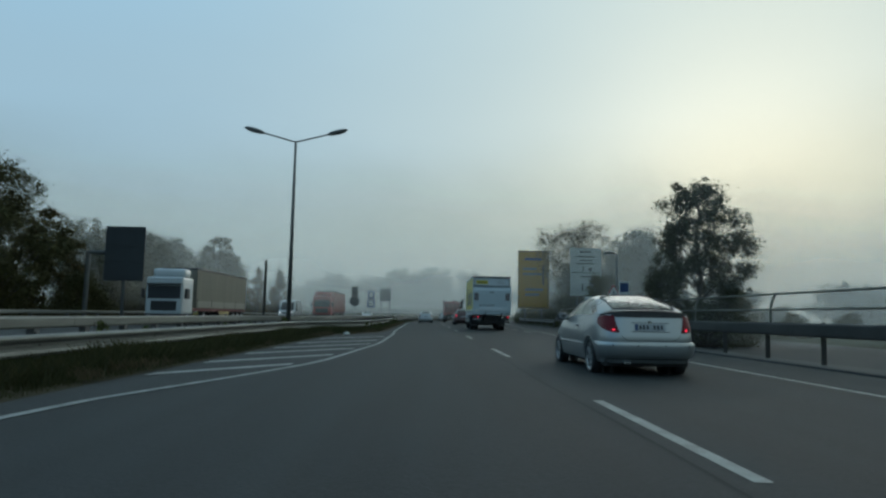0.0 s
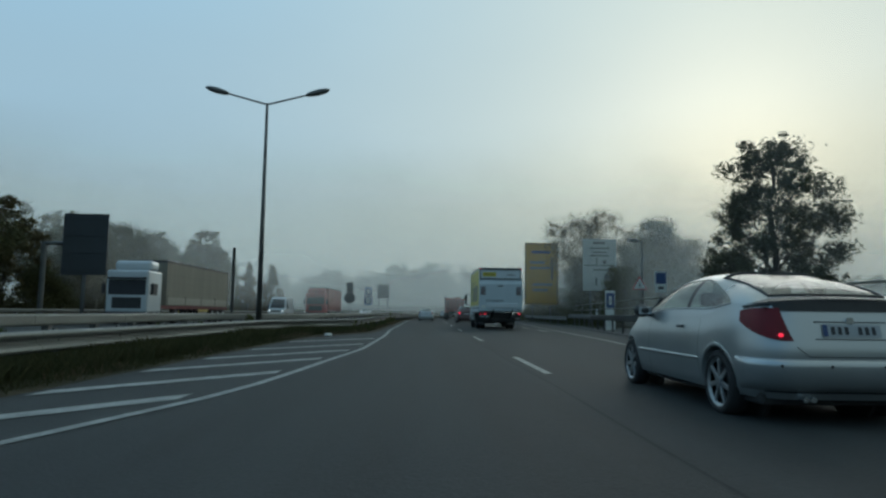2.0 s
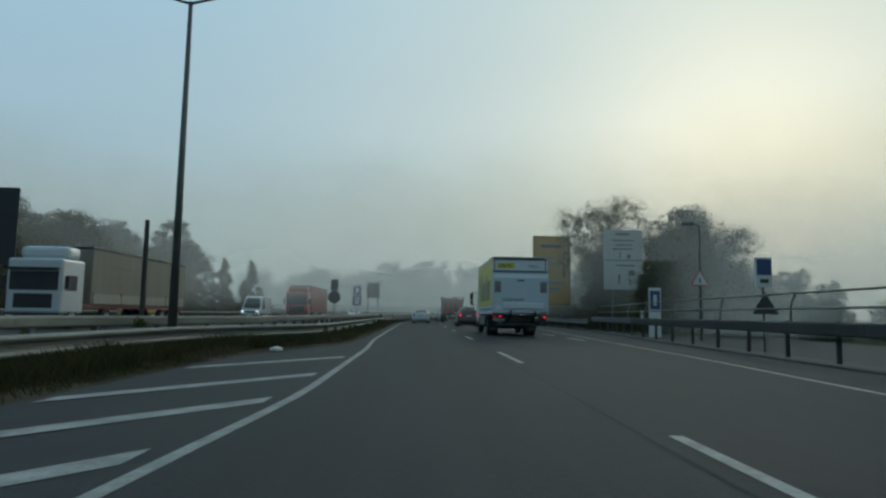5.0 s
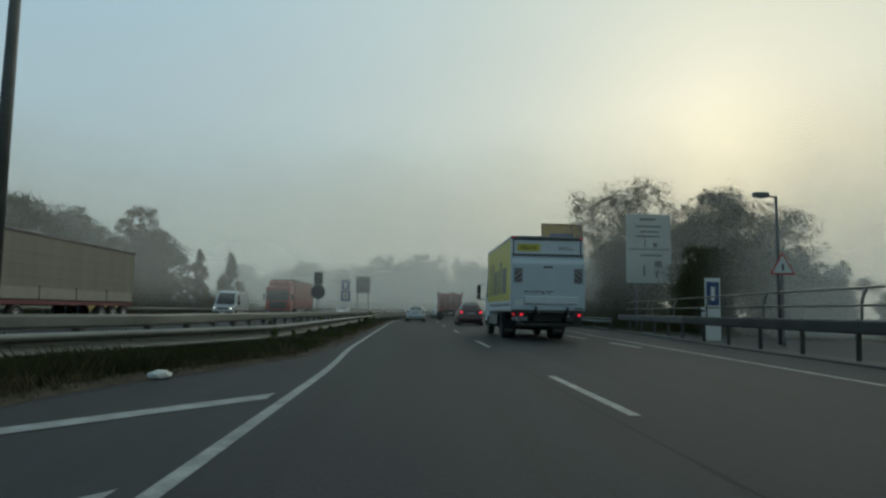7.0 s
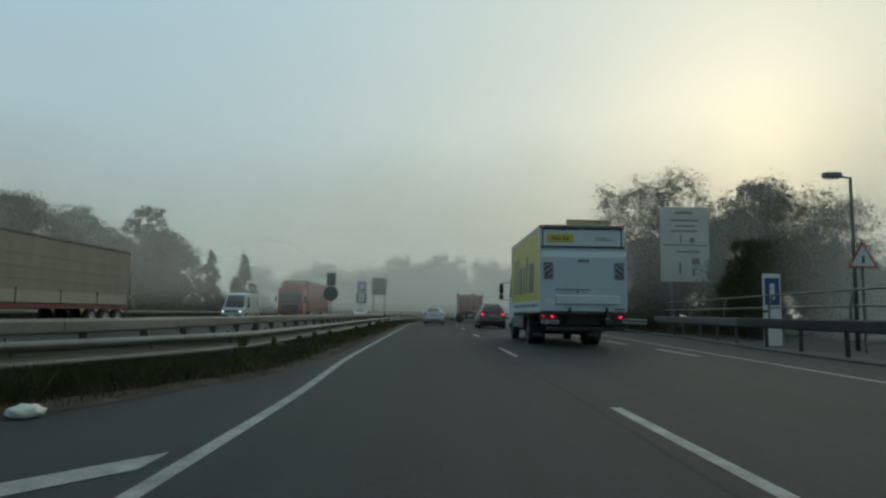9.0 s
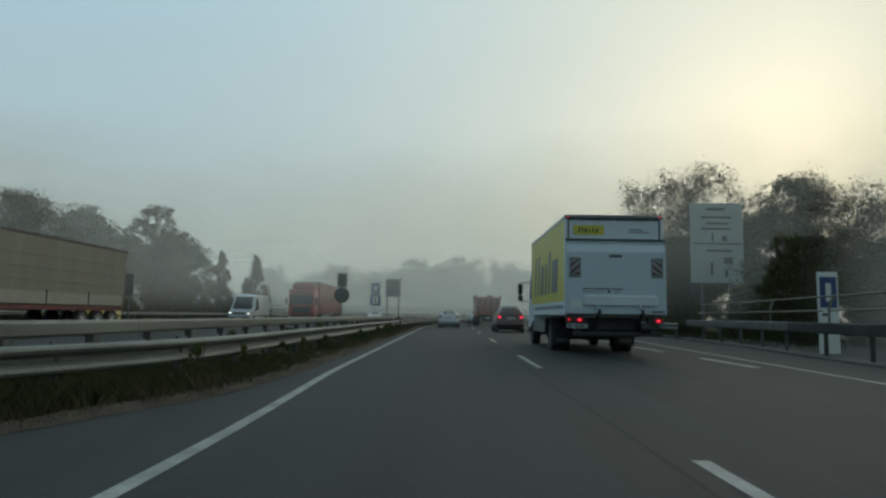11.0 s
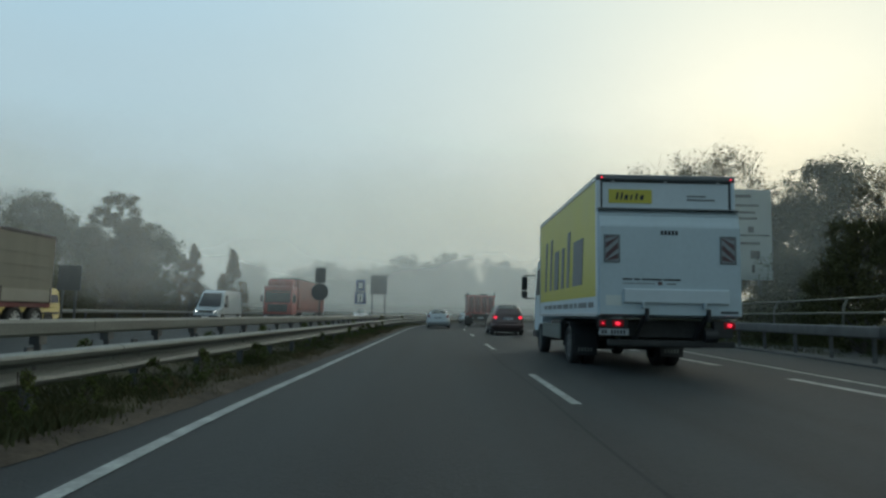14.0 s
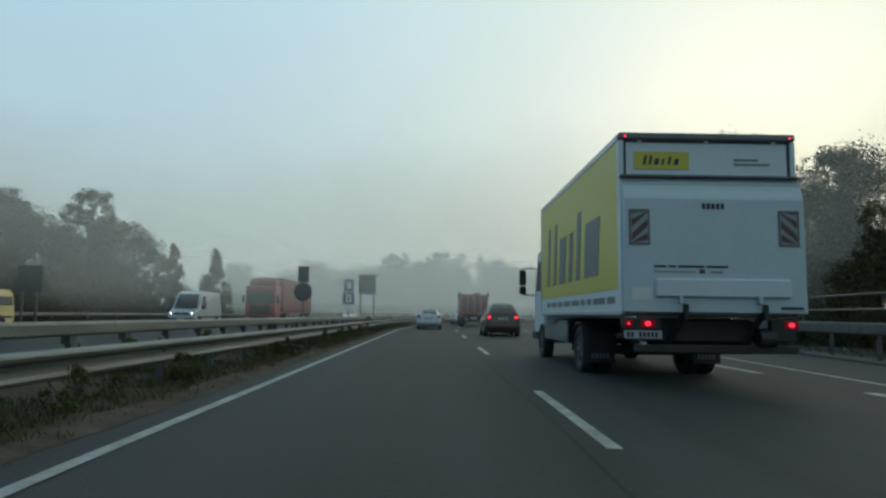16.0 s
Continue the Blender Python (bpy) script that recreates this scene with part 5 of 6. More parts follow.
    for xa in (0.84, 1.92):
        part("hinge_arm", boxed(xa - 0.03, xa + 0.03, -0.2, 0.0, 0.98, 1.2, 0.015), M["black"], t)
        part("hinge_cap", boxed(xa - 0.1, xa - 0.05, -0.21, -0.1, 1.2, 1.32, 0.015), M["lift"], t)
        bm = bmesh.new()
        add_tube(bm, (xa, -0.12, 1.12), (xa - 0.12, 0.25, 0.62), 0.045, n=10)
        add_tube(bm, (xa + 0.03, -0.05, 1.05), (xa - 0.05, 0.3, 0.7), 0.025, n=8)
        part("lift_cylinder", bm, M["black"], t)
    part("lift_beam", boxed(0.35, 1.95, 0.2, 0.38, 0.68, 0.98, 0.02), M["under"], t)
    part("pump_housing", tube((1.9, 0.05, 0.74), (2.12, 0.05, 0.74), 0.13, n=16), M["black"], t)
    bar = part("underrun_bar", boxed(0.2, 2.46, 0.02, 0.12, 0.53, 0.64, 0.02), M["under"], t)
    # lamps
    for sx, xa in ((0, 0.02), (1, 2.06)):
        hs = part("lamp_housing", boxed(xa, xa + (0.52 if sx == 0 else 0.34), -0.02, 0.1, 0.84 if sx == 0 else 0.7, 1.0, 0.015), M["black"], t)
        xs = (0.02, 0.24) if sx == 0 else (0.18,)
        for i, o in enumerate(xs):
            big = not (sx == 0 and i == 0)
            w = 0.14 if big else 0.05
            part("lamp_lens", boxed(xa + o, xa + o + w + 0.06, -0.03, -0.018, 0.87, 0.98, 0.01), M["lit_lens"], hs)
            bm = bmesh.new()
            bmesh.ops.create_uvsphere(bm, u_segments=16, v_segments=10, radius=1.0)
            bmesh.ops.transform(bm, matrix=Matrix.Translation((xa + o + 0.03 + w / 2, -0.028, 0.925)) @ Matrix.Diagonal((0.045 if big else 0.018, 0.014, 0.034 if big else 0.018, 1)), verts=bm.verts)
            part("lamp_glow", bm, M["glow_red"], hs, smooth=True)
    pl = part("number_plate", boxed(0.03, 0.55, -0.03, -0.015, 0.72, 0.83, 0.004), M["shaded_plate"], t)
    for k in range(8):
        if k != 2:
            part("plate_bar", boxed(0.07 + k * 0.055, 0.105 + k * 0.055, -0.033, -0.029, 0.74, 0.81), M["ink"], pl)
    # chassis
    for xx in (0.72, 1.7):
        part("chassis_rail", boxed(xx, xx + 0.09, 0.3, 8.4, 0.72, 0.98), M["under"], t)
    # added dark sheet, stands in for the deep shade below the lift
    part("cross_panel", boxed(0.5, 2.0, 0.42, 0.48, 0.5, 1.0), M["under"], t)
    part("side_guard", boxed(0.03, 0.07, 3.85, 6.45, 0.5, 0.86, 0.015), M["zinc"], t, "grey side under-run guard")
    part("side_guard", boxed(Wd - 0.07, Wd - 0.03, 3.85, 6.45, 0.5, 0.86, 0.015), M["zinc"], t)
    part("tank", boxed(0.12, 0.7, 4.3, 5.6, 0.5, 0.95, 0.06), M["black"], t)
    part("axle", tube((0.3, 2.99, 0.42), (2.2, 2.99, 0.42), 0.09, n=10), M["under"], t)
    part("axle", tube((0.3, 7.27, 0.42), (2.2, 7.27, 0.42), 0.07, n=10), M["under"], t)
    for sx in (-1, 1):
        xc = Wd / 2 + sx * 1.06
        wheel(t, xc, 2.99, 0.42, 0.24, sx, M["zinc_post"], 8)
        wheel(t, xc - sx * 0.28, 2.99, 0.42, 0.24, sx, M["zinc_post"], 8)
        wheel(t, xc - sx * 0.02, 7.27, 0.42, 0.26, sx, M["zinc_post"], 8)
        fl = part("mud_flap", boxed(xc - sx * 0.14 - 0.24, xc - sx * 0.14 + 0.24, 2.42, 2.44, 0.22, 0.7), M["black"], t)
        for k in range(5):
            part("flap_bar", boxed(xc - sx * 0.14 - 0.16 + k * 0.065, xc - sx * 0.14 - 0.12 + k * 0.065, 2.412, 2.419, 0.3, 0.38), M["zinc"], fl)
        bm = bmesh.new()
        n = 14
        rr = [[bm.verts.new((xc + o, 2.99 + 0.52 * math.cos(a), 0.42 + 0.5 * math.sin(a))) for a in steps(-0.1, math.pi + 0.1, n)] for o in (-0.3 * (sx > 0) - 0.14, 0.14 + 0.3 * (sx < 0))]
        for i in range(n):
            bm.faces.new((rr[0][i], rr[0][i + 1], rr[1][i + 1], rr[1][i]))
        solid(bm, 0.02)
        part("mudguard", bm, M["black"], t)
    # cab
    bm = bmesh.new()
    prof = [(7.0, 0.55), (6.95, 2.55), (7.2, 2.7), (8.0, 2.68), (8.45, 1.75), (8.62, 1.2), (8.62, 0.45), (7.85, 0.42)]
    a = [bm.verts.new((0.12, py, pz)) for py, pz in prof]
    b = [bm.verts.new((2.38, py, pz)) for py, pz in prof]
    for i in range(len(prof)):
        bm.faces.new((a[i], a[(i + 1) % len(prof)], b[(i + 1) % len(prof)], b[i]))
    bm.faces.new(a[::-1])
    bm.faces.new(b)
    bmesh.ops.bevel(bm, geom=bm.edges[:], offset=0.05, segments=2, affect="EDGES")
    bmesh.ops.recalc_face_normals(bm, faces=bm.faces)
    cab = part("cab", bm, M["lid_white"], t)
    for sx in (0.112, 2.38):
        bm = bmesh.new()
        bm.faces.new([bm.verts.new((sx, py, pz)) for py, pz in ((7.3, 1.65), (7.3, 2.4), (7.95, 2.4), (8.3, 1.65))])
        solid(bm, 0.006)
        part("cab_window", bm, M["black"], cab)
    part("cab_step", boxed(0.06, 0.3, 7.75, 8.55, 0.42, 0.62, 0.03), M["black"], cab)
    for s in (-1, 1):
        xm = Wd / 2 + s * 1.48
        mb = part("mirror", boxed(xm - 0.09, xm + 0.09, 8.3, 8.42, 1.82, 2.22, 0.04), M["black"], t, "black wing mirror pair")
        part("mirror_small", boxed(xm - 0.09, xm + 0.09, 8.3, 8.42, 1.58, 1.79, 0.035), M["black"], mb)
        part("mirror_glass", boxed(xm - 0.07, xm + 0.07, 8.294, 8.3, 1.85, 2.19), M["dark_reflection"], mb)
        bm = bmesh.new()
        xi = Wd / 2 + s * 1.13
        add_tube(bm, (xi, 8.3, 2.26), (xm, 8.36, 2.26), 0.018)
        add_tube(bm, (xi, 8.3, 1.56), (xm, 8.36, 1.56), 0.018)
        add_tube(bm, (xm, 8.36, 2.26), (xm, 8.36, 1.56), 0.018)
        part("mirror_arm", bm, M["black"], mb)
    return t


box_truck(2.36, 40.3)


def tipper(x, y):
    t = thing("tipper_truck", "dark red dump lorry with ribbed tailgate in the fog", "truck", x, y)
    # skip with sloping flanks
    bm = bmesh.new()
    lo = [bm.verts.new(q) for q in ((0.12, 0.1, 1.2), (2.38, 0.1, 1.2), (2.38, 5.2, 1.2), (0.12, 5.2, 1.2))]
    hi = [bm.verts.new(q) for q in ((0, 0, 2.75), (2.5, 0, 2.75), (2.5, 5.3, 2.75), (0, 5.3, 2.75))]
    for i in range(4):
        bm.faces.new((lo[i], lo[(i + 1) % 4], hi[(i + 1) % 4], hi[i]))
    bm.faces.new(lo[::-1])
    bm.faces.new(hi)
    bmesh.ops.recalc_face_normals(bm, faces=bm.faces)
    body = part("tipper_body", bm, M["tipper_red"], t)
    part("top_rail", boxed(-0.05, 2.55, -0.1, 0.02, 2.68, 2.8, 0.02), M["red_truck"], body)
    part("tailgate_sill", boxed(0.05, 2.45, -0.06, 0.1, 1.14, 1.26, 0.02), M["red_truck"], body)
    for xx in (0.1, 0.66, 1.25, 1.84, 2.4):
        part("rib", boxed(xx - 0.045, xx + 0.045, -0.08, 0.06, 1.26, 2.68, 0.01), M["red_truck"], body)
    for xx in (0.06, 2.44):
        part("corner_post", boxed(xx - 0.07, xx + 0.07, -0.06, 0.12, 2.7, 3.05, 0.02), M["black"], body)
    part("tarp_roll", tube((0.02, 0.1, 2.92), (0.02, 5.1, 2.92), 0.1), M["black"], t)
    part("chassis", boxed(0.6, 1.9, 0.3, 7.0, 0.7, 1.18, 0.03), M["under"], t)
    part("underrun_bar", boxed(0.15, 2.35, 0.1, 0.2, 0.5, 0.64, 0.01), M["black"], t)
    part("cab", boxed(0.1, 2.4, 5.5, 7.2, 0.8, 3.0, 0.12), M["red_truck"], t)
    part("cab_beacon", boxed(1.5, 2.1, 5.7, 6.0, 3.0, 3.16, 0.03), M["black"], t)
    for xx in (0.16, 2.0):
        lb = part("lamp_board", boxed(xx, xx + 0.36, 0.0, 0.12, 0.8, 1.04, 0.02), M["black"], t)
        part("tail_lamp", boxed(xx + 0.04, xx + 0.32, -0.016, 0.0, 0.86, 0.98, 0.01), M["lens_red"], lb)
    pl = part("number_plate", boxed(0.95, 1.5, 0.06, 0.09, 0.72, 0.84), M["shaded_plate"], t)
    for sx in (-1, 1):
        for yy in (1.2, 2.5, 6.4):
            wheel(t, 1.25 + sx * 1.05, yy, 0.5, 0.34, sx, M["zinc_post"], 8)
        part("mud_flap", boxed(1.25 + sx * 1.0 - 0.28, 1.25 + sx * 1.0 + 0.28, 0.55, 0.57, 0.25, 0.85), M["black"], t)
    return t


tipper(1.95, 88)


def van(name, label, x, y, paint, length=5.4, height=2.45, lit=True, glazed=False):
    """Van on the oncoming carriageway, nose towards -y; its origin is the nose."""
    v = thing(name, label, "van", x, y, 0, 180)
    W, belt = 0.97, 1.08
    up = lambda z: 1 - 0.15 * max(0.0, (z - belt) / (height - belt)) ** 1.3
    round_nose = lambda py: 1 - 0.1 * max(0.0, 1 + py / 0.7) ** 2
    prof = [(-0.02, 0.42), (0.0, 0.62), (-0.03, 0.9), (-0.16, 1.04), (-0.72, 1.17), (-1.05, 1.5), (-1.42, height - 0.16), (-1.75, height - 0.02), (-2.4, height), (-length + 0.25, height - 0.02), (-length + 0.05, height - 0.16), (-length, 1.0), (-length + 0.03, 0.45), (-length + 0.3, 0.34), (-0.3, 0.34)]
    bm = bmesh.new()
    n = len(prof)
    cols = [[bm.verts.new((W * k * up(pz) * round_nose(py), py, pz + 0.03 * (1 - k * k) * (pz > 1.6))) for py, pz in prof] for k in (-1, -0.93, -0.6, 0, 0.6, 0.93, 1)]
    for a, b in zip(cols, cols[1:]):
        for i in range(n):
            bm.faces.new((a[i], a[(i + 1) % n], b[(i + 1) % n], b[i]))
    bm.faces.new(cols[0][::-1])
    bm.faces.new(cols[-1])
    bmesh.ops.recalc_face_normals(bm, faces=bm.faces)
    sharp = [e for e in bm.edges if len(e.link_faces) == 2 and e.calc_face_angle(0) > 0.9]
    bmesh.ops.bevel(bm, geom=sharp, offset=0.06, segments=3, affect="EDGES")
    part("body", bm, paint, v)
    # glass lies just proud of the sheet metal
    side = lambda s, py, pz: (s * (W * up(pz) * round_nose(py) + 0.012), py, pz)

    def pane(name, corners, material=M["ink"]):
        bm = bmesh.new()
        f = bm.faces.new([bm.verts.new(c) for c in corners])
        solid(bm, 0.008)
        part(name, bm, material, v)

    za, zb = 1.22, height - 0.22
    pane("windscreen", [(-0.8 * up(za), -0.745, za + 0.03), (0.8 * up(za), -0.745, za + 0.03), (0.78 * up(zb), -1.36, zb), (-0.78 * up(zb), -1.36, zb)])
    for s in (-1, 1):
        pane("side_window", [side(s, -1.08, 1.2), side(s, -1.52, height - 0.36), side(s, -2.1, height - 0.34), side(s, -2.1, 1.2)])
        if glazed:
            for ya, yb in ((-2.22, -3.3), (-3.42, -length + 0.25)):
                pane("side_window", [side(s, ya, 1.2), side(s, ya, height - 0.34), side(s, yb, height - 0.34), side(s, yb, 1.2)])
        for py in (-1.02, -2.16, -3.36):
            rows = [[Vector(side(s, py + o, zz)) - Vector((s * 0.008, 0, 0)) for o in (-0.006, 0.006)] for zz in steps(0.5, height - 0.3, 6)]
            part("door_seam", sheet(rows), M["black"], v)
        part("rub_strip", boxed(s * W - 0.02, s * W + 0.02, -length + 0.2, -1.4, 0.62, 0.72, 0.01), M["black"], v)
        part("headlight", boxed(s * 0.7 - 0.16, s * 0.7 + 0.16, -0.16, -0.02, 0.78, 0.99, 0.05), M["lens"], v)
        part("headlight_bulb", boxed(s * 0.7 - 0.06, s * 0.7 + 0.04, -0.03, -0.012, 0.84, 0.92, 0.008), M["glow_white"] if lit else M["lens"], v)
        part("mirror", boxed(s * 1.1 - 0.09, s * 1.1 + 0.09, -1.16, -1.04, 1.22, 1.46, 0.04), M["black"], v)
        for yy in (-0.92, -length + 1.05):
            # dark disc on the flank, painted in place of a shaded arch opening
            part("wheel_well", tube((s * (W - 0.3), yy, 0.36), (s * (W + 0.004), yy, 0.36), 0.385, n=24), M["under"], v)
            wheel(v, s * (W - 0.09), yy, 0.33, 0.21, s, M["alu"], 6)
    part("grille", boxed(-0.5, 0.5, -0.1, 0.004, 0.8, 0.96, 0.02), M["black"], v)
    part("badge", tube((0, 0.0, 0.88), (0, 0.014, 0.88), 0.06, n=14), M["chrome"], v)
    part("bumper", boxed(-0.9, 0.9, -0.2, 0.05, 0.36, 0.6, 0.06), M["black"], v)
    part("number_plate", boxed(-0.26, 0.26, 0.045, 0.06, 0.44, 0.55), M["plate"], v)
    part("wiper", tube((-0.55, -0.74, 1.22), (0.1, -0.8, 1.28), 0.012, n=6), M["black"], v)
    return v


van("panel_van", "white panel van with headlamps on the oncoming carriageway", -17.4, 76, M["white_car"])
van("delivery_van", "yellow delivery van on the oncoming carriageway", -21.2, 58, M["yellow_van"], 4.9, 1.95, False, True)


def lorry(name, label, x, y, cab_mat, load_mat, ribs):
    """Articulated lorry coming the other way; its origin is the nose."""
    t = thing(name, label, "truck", x, y, 0, 180)
    bm = boxed(-1.22, 1.22, -2.1, -0.05, 0.7, 3.2, 0.12)
    part("cab", bm, cab_mat, t)
    part("windscreen", boxed(-1.08, 1.08, -0.07, -0.035, 1.75, 2.6, 0.01), M["ink"], t)
    part("grille", boxed(-0.85, 0.85, -0.07, -0.035, 0.95, 1.6, 0.01), M["black"], t)
    part("sun_visor", boxed(-1.1, 1.1, -0.08, 0.14, 2.66, 2.78, 0.02), M["black"], t)
    part("roof_deflector", boxed(-1.1, 1.1, -1.9, -0.7, 3.2, 3.8, 0.2), cab_mat, t)
    part("bumper", boxed(-1.22, 1.22, -0.4, 0.02, 0.35, 0.75, 0.05), M["black"], t)
    part("load", boxed(-1.25, 1.25, -15.5, -2.7, 1.15, 3.95, 0.04), load_mat, t)
    if ribs < 8:
        # curtain side above low boards, with slats showing through
        for s in (-1, 1):
            for zz in (2.1, 2.6, 3.1):
                part("curtain_slat", boxed(s * 1.252 - 0.01, s * 1.252 + 0.01, -15.4, -2.8, zz, zz + 0.12, 0.004), load_mat, t)
            part("side_board", boxed(s * 1.255 - 0.012, s * 1.255 + 0.012, -15.4, -2.8, 1.2, 1.68, 0.004), M["side_board"], t)
            for k in range(ribs + 1):
                yy = -2.85 - k * (12.45 / ribs)
                part("board_post", boxed(s * 1.26 - 0.02, s * 1.26 + 0.02, yy - 0.07, yy, 1.18, 1.76, 0.01), M["black"], t)
    else:
        for k in range(ribs):
            yy = -2.9 - k * (12.4 / ribs)
            for s in (-1, 1):
                part("side_rib", boxed(s * 1.25 - 0.03, s * 1.25 + 0.03, yy - 0.06, yy, 1.2, 3.9, 0.01), load_mat, t)
    part("trailer_frame", boxed(-1.2, 1.2, -15.5, -2.0, 0.95, 1.16, 0.02), M["tipper_red"], t)
    part("roof_edge", boxed(-1.27, 1.27, -15.52, -2.68, 3.86, 3.99, 0.02), M["black"], t)
    for s in (-1, 1):
        part("headlight", boxed(s * 0.95 - 0.16, s * 0.95 + 0.16, -0.05, 0.035, 0.48, 0.64, 0.02), M["lens"], t)
        part("side_window", boxed(s * 1.22 - 0.008, s * 1.22 + 0.008, -1.4, -0.4, 1.75, 2.45), M["ink"], t)
        part("mirror", boxed(s * 1.42 - 0.1, s * 1.42 + 0.1, -0.25, -0.1, 1.8, 2.4, 0.04), M["black"], t)
        for yy in (-1.2, -4.6, -12.0, -13.3, -14.6):
            wheel(t, s * 1.05, yy, 0.5, 0.3, s, M["alu"], 8)
    return t


lorry("articulated_lorry", "white-cabbed lorry with grey-beige curtain trailer, oncoming", -18.2, 41, M["white_car"], M["tarp"], 4)
lorry("container_lorry", "red lorry with red ribbed container in the fog", -14.5, 85, M["red_truck"], M["red_box"], 14)


# ---- lamps ----
def twin_lamp(x, y, h=10.2):
    t = thing("street_lamp", "tall grey twin-arm street lamp on the median", "street lamp", x, y)
    part("pole", tube((0, 0, -0.05), (0, 0, h), 0.12, 0.055, 12), M["pole"], t, smooth=True)
    part("base", boxed(-0.18, 0.18, -0.18, 0.18, 0, 0.3, 0.03), M["concrete"], t)
    for s in (-1, 1):
        arm = part("arm", tube((0, 0, h - 0.05), (s * 1.75, 0, h + 0.42), 0.04, 0.035, 8), M["pole"], t, smooth=True)
        bm = bmesh.new()
        n = 10
        rings = []
        for k, (u, w, d) in enumerate(((0, 0.06, 0.05), (0.15, 0.13, 0.1), (0.5, 0.17, 0.13), (0.8, 0.14, 0.1), (0.95, 0.05, 0.04))):
            rings.append([bm.verts.new((s * (1.55 + u), w * math.cos(a), h + 0.38 + 0.25 * u + d * math.sin(a))) for a in steps(0, 2 * math.pi, n)[:-1]])
        for r0, r1 in zip(rings, rings[1:]):
            for i in range(n):
                bm.faces.new((r0[i], r0[(i + 1) % n], r1[(i + 1) % n], r1[i]))
        bm.faces.new(rings[0])
        bm.faces.new(rings[-1])
        bmesh.ops.recalc_face_normals(bm, faces=bm.faces)
        head = part("lamp_head", bm, M["lamp_head"], arm, smooth=True)
    return t


twin_lamp(-7.3, 28.3, 9.3)
t = thing("path_lamp", "slim grey single-arm lamp behind the barrier", "street lamp", 12.3, 41.3)
part("pole", tube((0, 0, -0.05), (0, 0, 5.4), 0.07, 0.045, 10), M["pole"], t, smooth=True)
part("arm", tube((0.02, 0, 5.36), (-0.5, 0, 5.44), 0.035, 0.03), M["pole"], t)
part("lamp_head", boxed(-0.85, -0.3, -0.13, 0.13, 5.36, 5.54, 0.05), M["lamp_head"], t)
part("lens", boxed(-0.8, -0.36, -0.1, 0.1, 5.345, 5.362), M["lens"], t)
t = thing("marker_pole", "plain dark pole standing on the median", "pole", -9.0, 30.5)
part("shaft", tube((0, 0, -0.05), (0, 0, 3.6), 0.07, 0.07, 10), M["rail_dark"], t)


# ---- signs ----
def board(name, label, x, y, w, z0, z1, face, legs, back=False, leg_r=0.07):
    t = thing(name, label, "road sign", x, y)
    for lx in legs:
        part("leg", tube((lx, 0.06, -0.05), (lx, 0.06, z1 - 0.2), leg_r, n=10), M["pole"], t)
    p = part("panel", boxed(-w / 2, w / 2, -0.03, 0.03, z0, z1, 0.01), face, t)
    if back:
        for zz in steps(z0 + 0.3, z1 - 0.3, 3):
            part("stiffener", boxed(-w / 2 + 0.05, w / 2 - 0.05, -0.06, -0.03, zz - 0.03, zz + 0.03), M["sign_back"], p)
    return t, p


t, p = board("direction_sign", "large yellow direction board with dark lettering bars", 12.4, 76, 3.8, 2.0, 9.0, M["sign_yellow"], (-1.0, 1.0))
for xa, xb, za, zb in ((-1.83, 1.83, 8.86, 8.93), (-1.83, 1.83, 2.07, 2.14), (-1.83, -1.76, 2.07, 8.93), (1.76, 1.83, 2.07, 8.93)):
    part("border", boxed(xa, xb, -0.038, -0.03, za, zb), M["ink"], p)
for k, (xa, xb, za) in enumerate(((-1.1, 1.0, 7.8), (-1.3, 0.4, 6.6), (-1.3, 1.0, 6.0), (-1.0, 1.2, 4.1), (-1.0, 0.7, 3.5))):
    part("text_bar", boxed(xa, xb, -0.038, -0.03, za, za + 0.3), M["grey_ink"] if k else M["blue"], p)
part("arrow", boxed(1.1, 1.32, -0.038, -0.03, 4.8, 7.2), M["ink"], p)
t, p = board("lane_sign", "white lane board with black arrows on two posts", 15.7, 63.5, 3.2, 3.2, 8.1, M["sign_pale"], (-0.9, 0.9), leg_r=0.09)
for xa, xb, za, zb in ((-1.4, 1.4, 5.02, 5.1), (-0.6, 0.5, 6.95, 7.1), (-0.9, 0.9, 6.5, 6.62), (-0.6, 0.7, 6.15, 6.27), (-0.9, 0.8, 5.85, 5.97), (-0.3, -0.2, 5.2, 5.7), (0.3, 0.6, 5.2, 5.5), (-0.6, 0.9, 4.6, 4.72), (-0.4, -0.25, 3.3, 4.0), (0.4, 0.9, 3.9, 4.3), (0.45, 0.6, 3.2, 3.6)):
    part("text_bar", boxed(xa * 1.04, xb * 1.04, -0.038, -0.03, za * 1.083 + 0.11, zb * 1.083 + 0.11), M["ink"], p)
t, p = board("parking_sign", "small blue and white panel above a warning triangle", 9.4, 30.3, 0.5, 1.95, 2.85, M["sign_white"], (0.0,), leg_r=0.035)
part("blue_field", boxed(-0.22, 0.22, -0.038, -0.03, 2.32, 2.8), M["blue"], p)
part("text_bar", boxed(-0.13, 0.13, -0.038, -0.03, 2.08, 2.2), M["ink"], p)
bm = bmesh.new()
f = bm.faces.new([bm.verts.new(q) for q in ((-0.4, -0.05, 1.15), (0.4, -0.05, 1.15), (0, -0.05, 1.82))])
solid(bm, 0.02)
part("triangle", bm, M["sign_back"], t, "dark triangular warning plate")
t = thing("warning_sign", "red-bordered white warning triangle on a grey post", "road sign", 11.7, 40)
part("post", tube((0, 0.03, -0.05), (0, 0.03, 3.0), 0.035, n=10), M["pole"], t)
